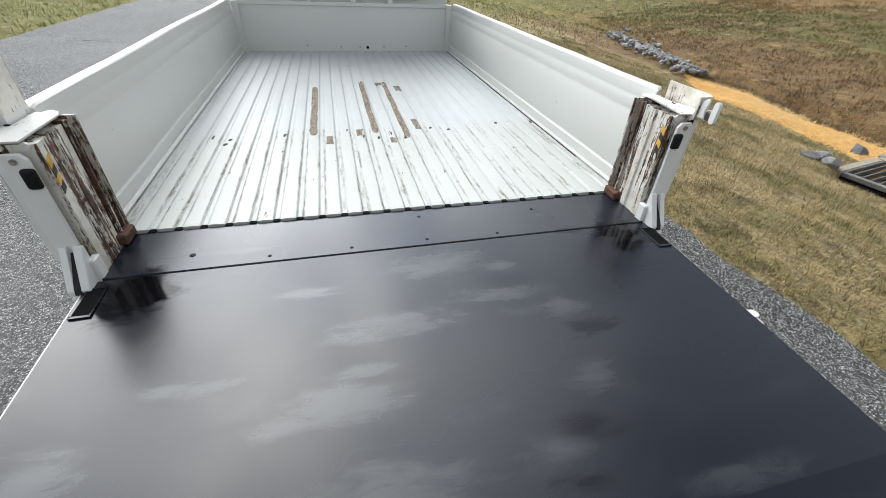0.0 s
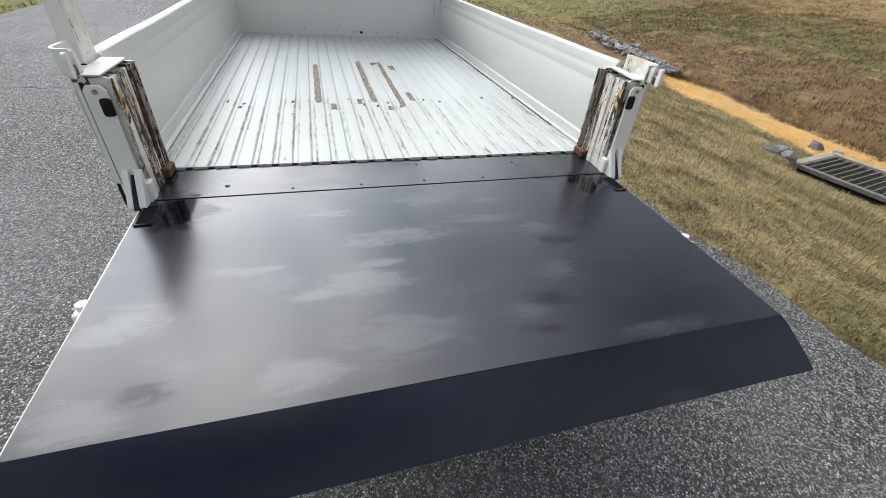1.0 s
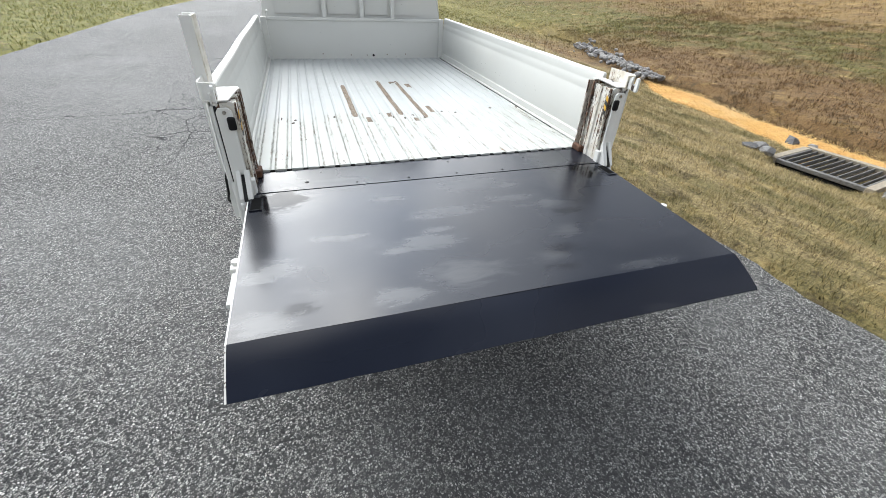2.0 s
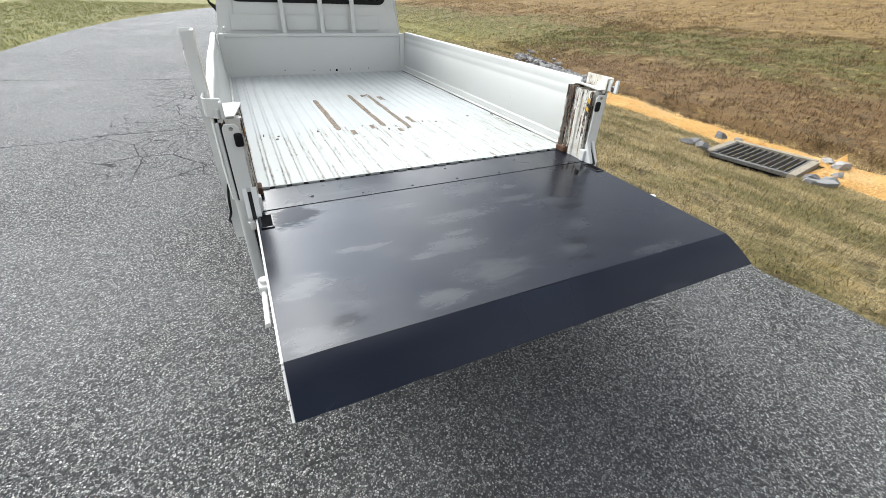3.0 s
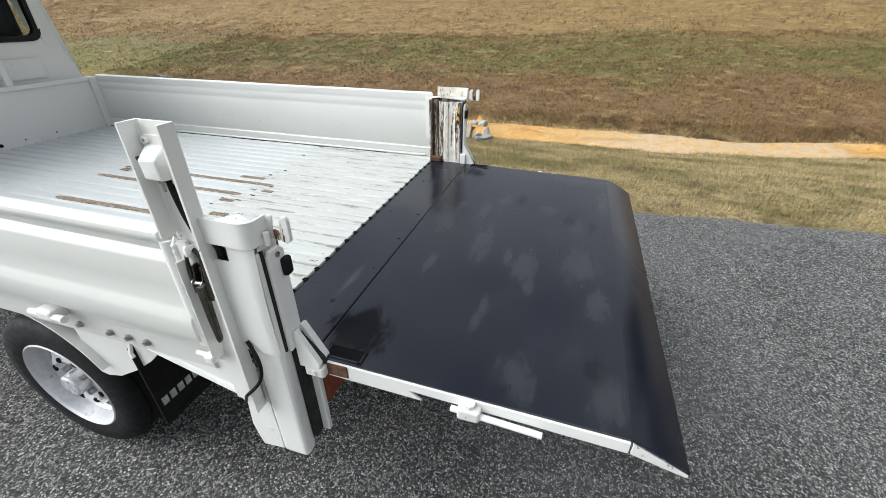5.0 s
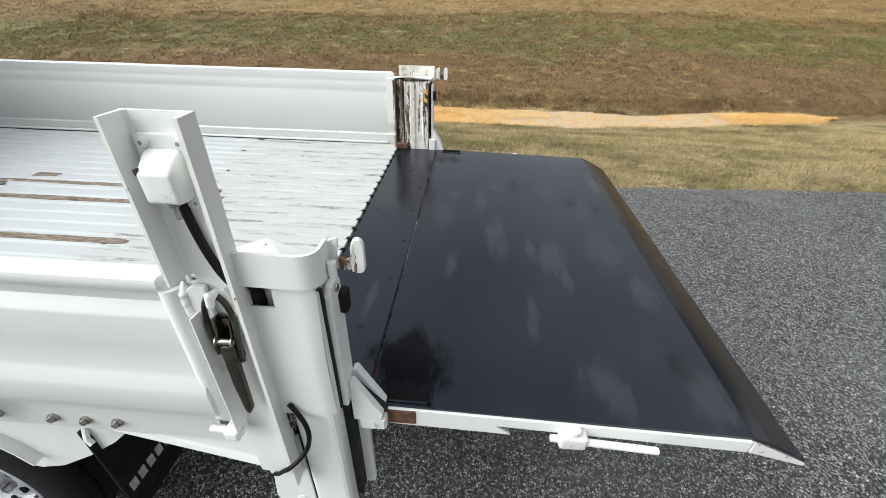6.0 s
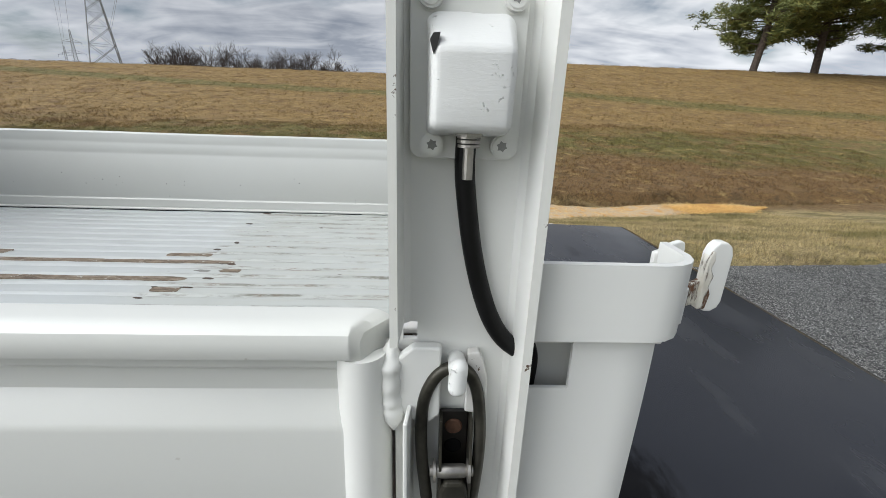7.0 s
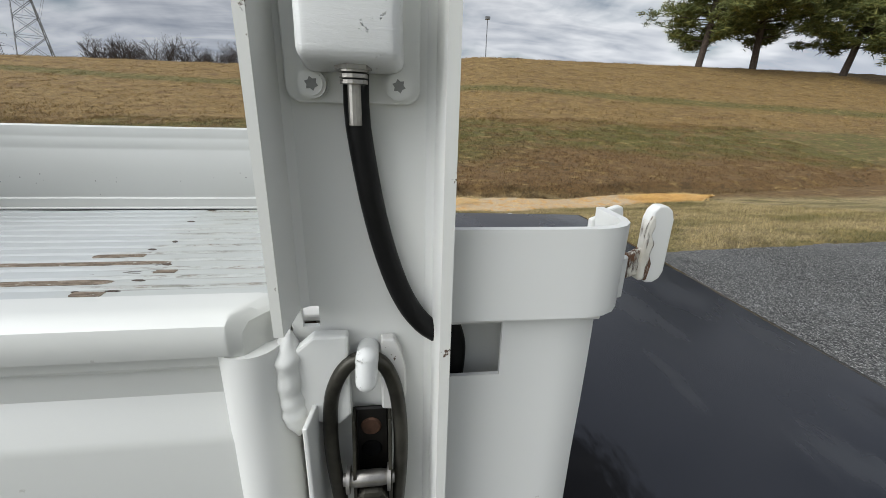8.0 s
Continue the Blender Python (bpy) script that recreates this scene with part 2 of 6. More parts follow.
def mat_deck(name, strokes=(), plain=0.0, tint=((0.0055, 0.0072, 0.0125), (0.0085, 0.0105, 0.0170))):
    """Freshly rolled black paint: satin, with soft pale roller strokes and a few dull dark spots."""
    k = Mat(name, 0.35)
    broad = k.ramp(k.noise(2.2, 3, 0.5, (1, 1.5, 1), 0.3), 0.30, 0.72)
    ragged = k.math("MULTIPLY", k.math("SUBTRACT", k.noise(13, 6, 0.66, (0.7, 2.2, 1), 0.6), 0.5), 3.2)
    pale = k.ramp(k.noise(4.2, 3, 0.5, (1, 2.4, 1), 0.3), 0.58, 0.80, 0, 0.30)
    spot = k.ramp(k.noise(5.1, 3, 0.5, (1, 2.0, 1), 0.5), 0.68, 0.74, 0, 0.8 * plain)
    for cx, cy, rx, ry in strokes + (DULL_SPOTS if strokes else ()):
        off, size, far = (k.n.new("ShaderNodeVectorMath") for _ in range(3))
        off.operation, size.operation, far.operation = "SUBTRACT", "MULTIPLY", "LENGTH"
        k.l.new(k.coord((1, 1, 0)), off.inputs[0])
        off.inputs[1].default_value = (cx, cy, 0)
        k.l.new(off.outputs[0], size.inputs[0])
        size.inputs[1].default_value = (1 / rx, 1 / ry, 0)
        k.l.new(size.outputs[0], far.inputs[0])
        near = k.math("ADD", far.outputs["Value"], ragged)
        if (cx, cy, rx, ry) in DULL_SPOTS:
            spot = k.math("MAXIMUM", spot, k.ramp(near, 1.3, 0.3, 0, 0.55))
        else:
            pale = k.math("MAXIMUM", pale, k.ramp(near, 1.5, 0.15, 0, 0.85))
    c = k.mix(broad, *tint)
    c = k.mix(pale, c, (0.014, 0.016, 0.021))
    c = k.mix(spot, c, (0.006, 0.006, 0.008))
    r = k.math("ADD", k.ramp(broad, 0, 1, 0.21, 0.29), k.math("MULTIPLY", pale, 0.13))
    wet_reflection = None                          # thick, still wet paint with the posts' dark reflection painted in at their feet
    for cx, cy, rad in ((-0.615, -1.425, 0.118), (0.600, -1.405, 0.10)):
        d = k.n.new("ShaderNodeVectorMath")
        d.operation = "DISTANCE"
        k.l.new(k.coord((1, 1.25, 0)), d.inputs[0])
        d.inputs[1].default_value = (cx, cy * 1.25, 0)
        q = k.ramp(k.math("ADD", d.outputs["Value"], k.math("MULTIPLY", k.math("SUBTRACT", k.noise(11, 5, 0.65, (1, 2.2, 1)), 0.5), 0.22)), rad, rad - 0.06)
        wet_reflection = q if wet_reflection is None else k.math("MAXIMUM", wet_reflection, q)
    c = k.mix(wet_reflection, c, (0.003, 0.003, 0.004))
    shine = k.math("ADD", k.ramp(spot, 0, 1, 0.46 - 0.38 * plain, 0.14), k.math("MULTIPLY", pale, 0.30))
    k.put(k.b.inputs["Specular IOR Level"], k.math("MULTIPLY", shine, k.math("SUBTRACT", 1.0, k.math("MULTIPLY", wet_reflection, 0.70))))
    r = k.math("MULTIPLY", r, k.math("SUBTRACT", 1.0, k.math("MULTIPLY", wet_reflection, 0.68)))
    return k.done(c, r, k.bump(k.noise(110, 2), 0.0003, 0.06, k.bump(k.noise(4, 2), 0.010, 0.12)))


DECK = mat_deck("black_deck_paint", PALE_STROKES)
# deck black, with the darker bluish sky the slope reflects put into its colour
LIP = mat_deck("lip_black_sky_tinted", (), 0.4, ((0.0035, 0.0055, 0.0125), (0.0075, 0.0105, 0.0200)))


def mat_bed():
    """White bed paint; grime and wear run along the grooves, most at the loading end."""
    k = Mat("worn_bed_paint", 0.36)
    sx = k.n.new("ShaderNodeSeparateXYZ")
    k.l.new(k.tc.outputs["Object"], sx.inputs[0])
    rear = k.ramp(k.math("ADD", sx.outputs[1], k.math("MULTIPLY", k.noise(6, 4, 0.6, (1, 0.4, 1)), 0.34)), -0.20, -0.44)
    phase = k.math("ABSOLUTE", k.math("SUBTRACT", k.math("FRACT", k.math("DIVIDE", k.math("ADD", k.math("ADD", sx.outputs[0], k.math("MULTIPLY", k.noise(9, 4), 0.006)), 62.614), 0.0619)), 0.5))
    edge = k.ramp(k.math("ABSOLUTE", k.math("SUBTRACT", phase, 0.325)), 0.105, 0.025)      # the groove's two shoulders
    groove = k.ramp(phase, 0.27, 0.36)
    fleck = k.ramp(k.noise(95, 7, 0.74, (1.3, 0.22, 1), 0.3), 0.44, 0.56)
    run = k.math("MULTIPLY", k.ramp(k.noise(12, 6, 0.68, (2.2, 0.20, 1), 0.2), 0.42, 0.58), k.ramp(fleck, 0, 1, 0.35, 1.0))
    blot = k.math("MULTIPLY", k.ramp(k.noise(22, 6, 0.72, (1.6, 0.26, 1), 0.4), 0.47, 0.62), fleck)
    dirt = k.math("MULTIPLY", k.math("ADD", k.math("MULTIPLY", edge, k.math("MULTIPLY", run, 0.80)), k.math("MULTIPLY", groove, k.math("MULTIPLY", blot, 0.55))), k.ramp(rear, 0, 1, 0.05, 1.0), True)
    scuff = k.math("MULTIPLY", k.math("MULTIPLY", k.ramp(k.noise(24, 7, 0.7, (2.2, 0.14, 1), 0.3), 0.53, 0.64), k.ramp(k.noise(2.1, 3), 0.42, 0.60)), k.math("MULTIPLY", rear, 0.45))
    c = k.mix(k.ramp(k.noise(6, 5), 0.4, 0.75, 0, 0.5), (0.475, 0.495, 0.490), (0.42, 0.435, 0.425))
    c = k.mix(k.math("MULTIPLY", rear, 0.5), c, (0.455, 0.465, 0.42))
    c = k.mix(scuff, c, (0.45, 0.44, 0.37))
    grime = k.mix(k.ramp(k.noise(11, 5), 0.45, 0.68), (0.20, 0.195, 0.165), (0.17, 0.115, 0.07))
    c = k.mix(dirt, c, grime)
    c = k.mix(k.math("MULTIPLY", k.ramp(k.noise(48, 5, 0.7, (1, 0.28, 1)), 0.675, 0.69), k.ramp(rear, 0, 0.6, 0.12, 1.0)), c, (0.09, 0.068, 0.05))
    k.b.inputs["Specular IOR Level"].default_value = 0.35
    return k.done(c, k.ramp(dirt, 0, 1, 0.46, 0.75), k.bump(dirt, -0.0008, 0.5, k.bump(k.noise(70, 3), 0.001, 0.25)))


BED = mat_bed()


def mat_residue():
    k = Mat("old_glue_residue", 0.8)
    c = k.mix(k.ramp(k.noise(150, 6, 0.7, (1, 0.25, 1)), 0.35, 0.65), (0.125, 0.090, 0.060), (0.27, 0.215, 0.155))
    c = k.mix(k.ramp(k.noise(60, 6, 0.7, (1, 0.3, 1)), 0.50, 0.62, 0, 0.8), c, (0.075, 0.050, 0.032))
    c = k.mix(k.ramp(k.noise(70, 7, 0.75, (1, 0.35, 1)), 0.58, 0.64), c, (0.50, 0.49, 0.44))
    return k.done(c, 0.8, k.bump(k.noise(120, 4), 0.001, 0.6))


RESIDUE = mat_residue()
CHIP = mat_plain("rust_brown_chip", (0.085, 0.060, 0.042), 0.85, 0.0, 200, 0.6, 0.5)


def mat_asphalt():
    k = Mat("weathered_asphalt", 0.85)
    k.b.inputs["Specular IOR Level"].default_value = 0.32
    cell = k.voronoi(138, "F1", "Color")
    stone = k.n.new("ShaderNodeSeparateColor")
    k.l.new(cell, stone.inputs[0])
    edge = k.voronoi(138, "DISTANCE_TO_EDGE")
    c = k.mix(k.ramp(stone.outputs[0], 0.1, 0.95), (0.046, 0.048, 0.045), (0.50, 0.495, 0.462))
    c = k.mix(k.ramp(k.noise(34, 4, 0.65), 0.50, 0.68, 0, 0.55), c, (0.045, 0.046, 0.044))
    c = k.mix(k.ramp(k.noise(21, 4, 0.65), 0.54, 0.70, 0, 0.45), c, (0.46, 0.455, 0.43))
    c = k.mix(k.ramp(stone.outputs[1], 0.89, 0.92), c, (0.74, 0.73, 0.70))
    c = k.mix(k.ramp(stone.outputs[1], 0.18, 0.10), c, (0.024, 0.024, 0.024))
    c = k.mix(k.ramp(edge, 0.17, 0.03), c, (0.028, 0.029, 0.030))
    c = k.mix(k.ramp(k.noise(0.5, 6, 0.6), 0.4, 0.72, 0, 0.30), c, (0.31, 0.31, 0.305))
    warp = k.n.new("ShaderNodeMix")                       # crazed asphalt beside the truck, and two long cracks across the lane
    warp.data_type = "VECTOR"
    warp.inputs[0].default_value = 0.075
    wv = k.n.new("ShaderNodeTexNoise")
    wv.inputs["Scale"].default_value, wv.inputs["Detail"].default_value = 3.2, 4
    k.l.new(k.coord(), wv.inputs["Vector"])
    k.l.new(k.coord((1, 0.70, 1)), warp.inputs[4])
    k.l.new(wv.outputs["Color"], warp.inputs[5])
    sx = k.n.new("ShaderNodeSeparateXYZ")
    k.l.new(k.tc.outputs["Object"], sx.inputs[0])
    x, y = sx.outputs[0], sx.outputs[1]
    ragged = k.math("MULTIPLY", k.math("SUBTRACT", k.noise(0.9, 4), 0.5), 2.2)
    core = k.math("MULTIPLY", k.ramp(k.math("ABSOLUTE", k.math("ADD", k.math("ADD", x, 1.25), ragged)), 1.05, 0.45), k.math("MULTIPLY", k.ramp(k.math("ADD", y, ragged), 2.1, 3.2), k.ramp(k.math("ADD", y, ragged), 11.0, 6.5)))
    crack = k.math("MULTIPLY", k.ramp(k.voronoi(2.0, "DISTANCE_TO_EDGE", vec=warp.outputs[1]), 0.014, 0.005), k.ramp(k.noise(1.3, 3), 0.40, 0.46))
    crack = k.math("MAXIMUM", crack, k.math("MULTIPLY", k.ramp(k.voronoi(5.5, "DISTANCE_TO_EDGE", vec=warp.outputs[1]), 0.024, 0.009), k.ramp(k.noise(1.7, 3), 0.48, 0.56)))
    crack = k.math("MULTIPLY", crack, core)
    wob = k.math("MULTIPLY", k.math("SUBTRACT", k.noise(1.6, 6, 0.65), 0.5), 0.55)
    for y0, tilt, x0 in ((4.22, 0.12, -5.2), (7.2, -0.20, -4.4)):
        line = k.math("ABSOLUTE", k.math("SUBTRACT", k.math("ADD", y, wob), k.math("ADD", y0 + tilt, k.math("MULTIPLY", x, tilt))))
        crack = k.math("MAXIMUM", crack, k.math("MULTIPLY", k.ramp(line, 0.014, 0.006), k.math("MULTIPLY", k.ramp(x, x0, x0 + 0.4), k.ramp(x, -0.7, -0.9))))
    c = k.mix(crack, c, (0.006, 0.006, 0.006))
    hgt = k.math("SUBTRACT", k.math("MULTIPLY", k.ramp(edge, 0.0, 0.3), 1.0), k.math("MULTIPLY", crack, 2.0))
    return k.done(c, k.ramp(stone.outputs[2], 0, 1, 0.62, 0.95), k.bump(hgt, 0.005, 1.0))


ASPHALT = mat_asphalt()


def turf_colour(k, f):
    """Dormant grass by zones of the land: tan verge, brown bank, green hollow, straw hilltop, greener far side. f: 0 to 1, the fine grain."""
    sx = k.n.new("ShaderNodeSeparateXYZ")
    k.l.new(k.tc.outputs["Object"], sx.inputs[0])
    wander = k.math("MULTIPLY", k.math("SUBTRACT", k.noise(0.30, 6, 0.62, (1, 0.7, 1)), 0.5), 9.0)
    x, y = k.math("ADD", sx.outputs[0], wander), sx.outputs[1]
    tan = k.mix(f, (0.112, 0.082, 0.032), (0.512, 0.400, 0.196))
    brown = k.mix(f, (0.064, 0.037, 0.013), (0.240, 0.138, 0.048))
    green = k.mix(f, (0.034, 0.035, 0.006), (0.184, 0.156, 0.034))
    straw = k.mix(f, (0.112, 0.070, 0.022), (0.320, 0.204, 0.064))
    lush = k.mix(f, (0.072, 0.080, 0.010), (0.240, 0.232, 0.036))
    patch = k.noise(1.5, 7, 0.66, (1, 0.5, 1), 0.4)
    c = k.mix(k.ramp(patch, 0.44, 0.62, 0, 0.72), tan, green)                  # verge
    c = k.mix(k.ramp(sx.outputs[0], 7.3, 7.9), c, k.mix(k.ramp(patch, 0.56, 0.68, 0, 0.6), brown, straw))
    band = k.math("MULTIPLY", k.ramp(x, 10.4, 12.6), k.ramp(x, 18.5, 15.0))
    c = k.mix(k.math("MULTIPLY", band, k.ramp(patch, 0.68, 0.44)), c, green)
    c = k.mix(k.math("MULTIPLY", k.ramp(x, 14.0, 18.5), k.ramp(sx.outputs[0], 7.8, 8.5)), c, k.mix(k.ramp(patch, 0.46, 0.66), straw, brown))
    trail = k.math("ABSOLUTE", k.math("SUBTRACT", k.math("ADD", sx.outputs[0], k.math("MULTIPLY", wander, 0.06)), k.math("ADD", 27.1, k.math("MULTIPLY", y, 0.22))))
    c = k.mix(k.ramp(trail, 1.7, 0.5, 0, 0.9), c, green)
    c = k.mix(k.math("MULTIPLY", k.ramp(k.math("ADD", y, k.math("MULTIPLY", wander, 1.6)), 9.0, 22.0), k.ramp(k.math("ADD", sx.outputs[0], wander), 17.0, 9.0, 0, 0.8)), c, lush)
    c = k.mix(k.ramp(sx.outputs[0], -4.9, -5.2), c, k.mix(k.ramp(patch, 0.52, 0.70, 0, 0.4), lush, tan))
    clump = k.noise(3.0, 8, 0.74, (1, 0.75, 1), 0.3)
    c = k.mix(k.ramp(clump, 0.53, 0.66, 0, 0.62), c, (0.052, 0.034, 0.012))
    c = k.mix(k.ramp(clump, 0.45, 0.32, 0, 0.45), c, (0.50, 0.345, 0.125))
    return c, patch


def mat_ground():
    k = Mat("dormant_turf", 0.95)
    f = k.noise(34, 7, 0.78)
    c, patch = turf_colour(k, k.ramp(f, 0.30, 0.70))
    c = k.mix(k.ramp(k.noise(6.5, 7, 0.7, (1, 0.65, 1)), 0.52, 0.66, 0, 0.65), c, (0.055, 0.036, 0.014))
    c = k.mix(k.ramp(k.noise(2.6, 6, 0.7, (1, 0.6, 1)), 0.55, 0.70, 0, 0.5), c, (0.47, 0.345, 0.135))
    return k.done(c, 0.95, k.bump(f, 0.03, 0.9, k.bump(patch, 0.08, 0.5)))


TURF = mat_ground()


def mat_blades(name, cols):
    k = Mat(name, 0.75)
    r = k.island()
    c = k.mix(k.ramp(r, 0.0, 0.55), cols[0], cols[1])
    c = k.mix(k.ramp(r, 0.55, 1.0), c, cols[2])
    c = k.mix(k.ramp(k.noise(0.9, 5, 0.6, (1, 0.6, 1)), 0.45, 0.60, 0, 0.75), c, cols[3])
    return k.done(c, 0.75)


def mat_turf_blades():
    k = Mat("turf_blades", 0.75)
    c, patch = turf_colour(k, k.ramp(k.island(), 0, 1, 0.10, 1.0))
    return k.done(c, 0.75)


HILLBLADES = GREENBLADES = BLADES = mat_turf_blades()
STRAW = mat_blades("orange_straw", ((0.64, 0.37, 0.080), (0.88, 0.61, 0.23), (0.42, 0.21, 0.050), (0.74, 0.54, 0.26)))


def mat_clay():
    """Orange clay washed over with sandy silt and specked with gravel."""
    k = Mat("orange_clay", 0.95)
    sx = k.n.new("ShaderNodeSeparateXYZ")
    k.l.new(k.tc.outputs["Object"], sx.inputs[0])
    y = k.math("ADD", sx.outputs[1], k.math("MULTIPLY", k.noise(1.6, 5), 1.4))
    silt = k.math("MULTIPLY", k.ramp(y, -4.8, -4.0), k.ramp(y, 0.6, -0.6))
    c = k.mix(k.ramp(k.noise(24, 5), 0.3, 0.7), (0.60, 0.35, 0.105), (0.44, 0.225, 0.062))
    c = k.mix(k.math("MULTIPLY", silt, k.ramp(k.noise(5, 6, 0.7), 0.36, 0.54)), c, (0.47, 0.36, 0.23))
    c = k.mix(k.ramp(k.noise(60, 5, 0.7), 0.62, 0.68), c, (0.16, 0.10, 0.06))
    return k.done(c, 0.95, k.bump(k.noise(40, 6, 0.7), 0.02, 0.8))


SOIL = mat_clay()
EDGEBLADES = mat_blades("dark_bank_grass", ((0.080, 0.048, 0.020), (0.22, 0.140, 0.060), (0.14, 0.105, 0.036), (0.11, 0.072, 0.030)))
CONCRETE = mat_plain("weathered_concrete", (0.33, 0.285, 0.215), 0.9, 0.0, 40, 0.35, 0.5)


def mat_rock():
    k = Mat("grey_riprap", 0.85)
    oi = k.n.new("ShaderNodeObjectInfo")
    c = k.mix(oi.outputs["Random"], (0.11, 0.11, 0.115), (0.40, 0.39, 0.37))
    c = k.mix(k.ramp(k.noise(3, 5), 0.45, 0.7, 0, 0.6), c, (0.16, 0.155, 0.15))
    return k.done(c, 0.85, k.bump(k.noise(6, 6, 0.7), 0.05, 0.6))


ROCK = mat_rock()
GRATE = mat_plain("galvanised_grate", (0.17, 0.165, 0.155), 0.7, 0.3, 30, 0.4)
# near-black that stands for the shade inside gaps, holes and recesses
DARK = mat_plain("black_opening_shade", (0.006, 0.006, 0.006), 0.95)
DARK.node_tree.nodes["Principled BSDF"].inputs["Specular IOR Level"].default_value = 0.08
BARK = mat_plain("pine_bark", (0.075, 0.055, 0.042), 0.95, 0.0, 6, 0.5, 0.8)
TWIG = mat_plain("bare_winter_twigs", (0.085, 0.070, 0.062), 0.95, 0.0, 3, 0.4)
NEEDLE = mat_blades("pine_needles", ((0.055, 0.072, 0.016), (0.125, 0.140, 0.032), (0.20, 0.185, 0.045), (0.080, 0.095, 0.024)))
LATTICE = mat_plain("grey_lattice_steel", (0.22, 0.23, 0.24), 0.6, 0.4, 3, 0.3)


def mat_glass():
    k = Mat("tinted_glass", 0.03)
    k.b.inputs["Transmission Weight"].default_value = 1.0
    k.b.inputs["IOR"].default_value = 1.08
    return k.done((0.55, 0.62, 0.60), 0.02)


GLASS = mat_glass()


# ---- mesh helpers ----
def box(bm, x0, x1, y0, y1, z0, z1, bevel=0.0, seg=2, m=None):
    r = bmesh.ops.create_cube(bm, size=1.0)
    vs = r["verts"]
    for v in vs:
        v.co = Vector(((x0 + x1) / 2 + v.co.x * (x1 - x0), (y0 + y1) / 2 + v.co.y * (y1 - y0), (z0 + z1) / 2 + v.co.z * (z1 - z0)))
    if m is not None:
        for v in vs:
            v.co = m @ v.co
    if bevel:
        es = list({e for v in vs for e in v.link_edges})
        bmesh.ops.bevel(bm, geom=es, offset=bevel, segments=seg, profile=0.5, affect="EDGES")
    return bm


def prism(bm, pts, axis, a, b, bevel=0.0):
    """A polygon swept along an axis: pts are (y, z) for x, (x, z) for y, (x, y) for z."""
    def at(p, t):
        return {"x": (t, p[0], p[1]), "y": (p[0], t, p[1]), "z": (p[0], p[1], t)}[axis]
    lo, hi = [bm.verts.new(at(p, a)) for p in pts], [bm.verts.new(at(p, b)) for p in pts]
    fs = [bm.faces.new(lo), bm.faces.new(hi[::-1])]
    for i in range(len(pts)):
        j = (i + 1) % len(pts)
        fs.append(bm.faces.new((lo[j], lo[i], hi[i], hi[j])))
    bmesh.ops.recalc_face_normals(bm, faces=fs)
    if bevel:
        bmesh.ops.bevel(bm, geom=list({e for f in fs for e in f.edges}), offset=bevel, segments=2, profile=0.5, affect="EDGES")
    return bm


def sheet(bm, prof, axis, a, b, th, steps=1):
    """An open profile with a thickness, swept along an axis."""
    n = len(prof)
    offs = []
    for i in range(n):
        p, q = Vector(prof[max(0, i - 1)]), Vector(prof[min(n - 1, i + 1)])
        d = (q - p).normalized()
        offs.append((prof[i][0] - d.y * th, prof[i][1] + d.x * th))
    return prism(bm, list(prof) + offs[::-1], axis, a, b)


def tube(bm, pts, r, seg=8, r1=None, cap=True):
    """A round bar along a line of points."""
    pts = [Vector(p) for p in pts]
    rings, n = [], len(pts)
    ref = None
    for i, p in enumerate(pts):
        d = (pts[min(n - 1, i + 1)] - pts[max(0, i - 1)]).normalized()
        if ref is None:
            ref = d.orthogonal().normalized()
        ref = (ref - d * ref.dot(d)).normalized()
        s = d.cross(ref)
        rr = r if r1 is None else r + (r1 - r) * i / max(1, n - 1)
        rings.append([bm.verts.new(p + (ref * math.cos(t) + s * math.sin(t)) * rr) for t in (2 * math.pi * j / seg for j in range(seg))])
    for a, b in zip(rings, rings[1:]):
        for j in range(seg):
            bm.faces.new((a[j], a[(j + 1) % seg], b[(j + 1) % seg], b[j]))
    if cap:
        bm.faces.new(rings[0][::-1])
        bm.faces.new(rings[-1])
    return bm


def eased(pts, times=2):
    """Rounds the corners of a path by cutting them."""
    pts = [Vector(p) for p in pts]
    for _ in range(times):
        cut = [pts[0]]
        for a, b in zip(pts, pts[1:]):
            cut += [a.lerp(b, 0.25), a.lerp(b, 0.75)]
        pts = cut + [pts[-1]]
    return pts


def lathe(bm, prof, centre, axis="x", seg=40):
    """Profile of (radius, along) turned about an axis through centre; closed between its ends."""
    rings = []
    for r, h in prof:
        ring = []
        for j in range(seg):
            t = 2 * math.pi * j / seg
            c, s = r * math.cos(t), r * math.sin(t)
            off = {"x": (h, c, s), "y": (c, h, s), "z": (c, s, h)}[axis]
            ring.append(bm.verts.new(Vector(centre) + Vector(off)))
        rings.append(ring)
    fs = []
    for a, b in zip(rings, rings[1:]):
        for j in range(seg):
            fs.append(bm.faces.new((a[j], a[(j + 1) % seg], b[(j + 1) % seg], b[j])))
    bmesh.ops.recalc_face_normals(bm, faces=fs)
    return bm


def bolt(bm, p, axis, r=0.006, h=0.004, seg=6):
    p = Vector(p)
    return tube(bm, [p, p + Vector(axis) * h], r, seg)


def thing(name, at, label, category, group="", kind=""):
    ob = new(name)
    ob.location = at
    ob.empty_display_size = 0.1
    return tagged(ob, label, category, group, kind)


def place_of(ob):
    p = Vector((0, 0, 0))
    while ob is not None:
        p = p + ob.location
        ob = ob.parent
    return p


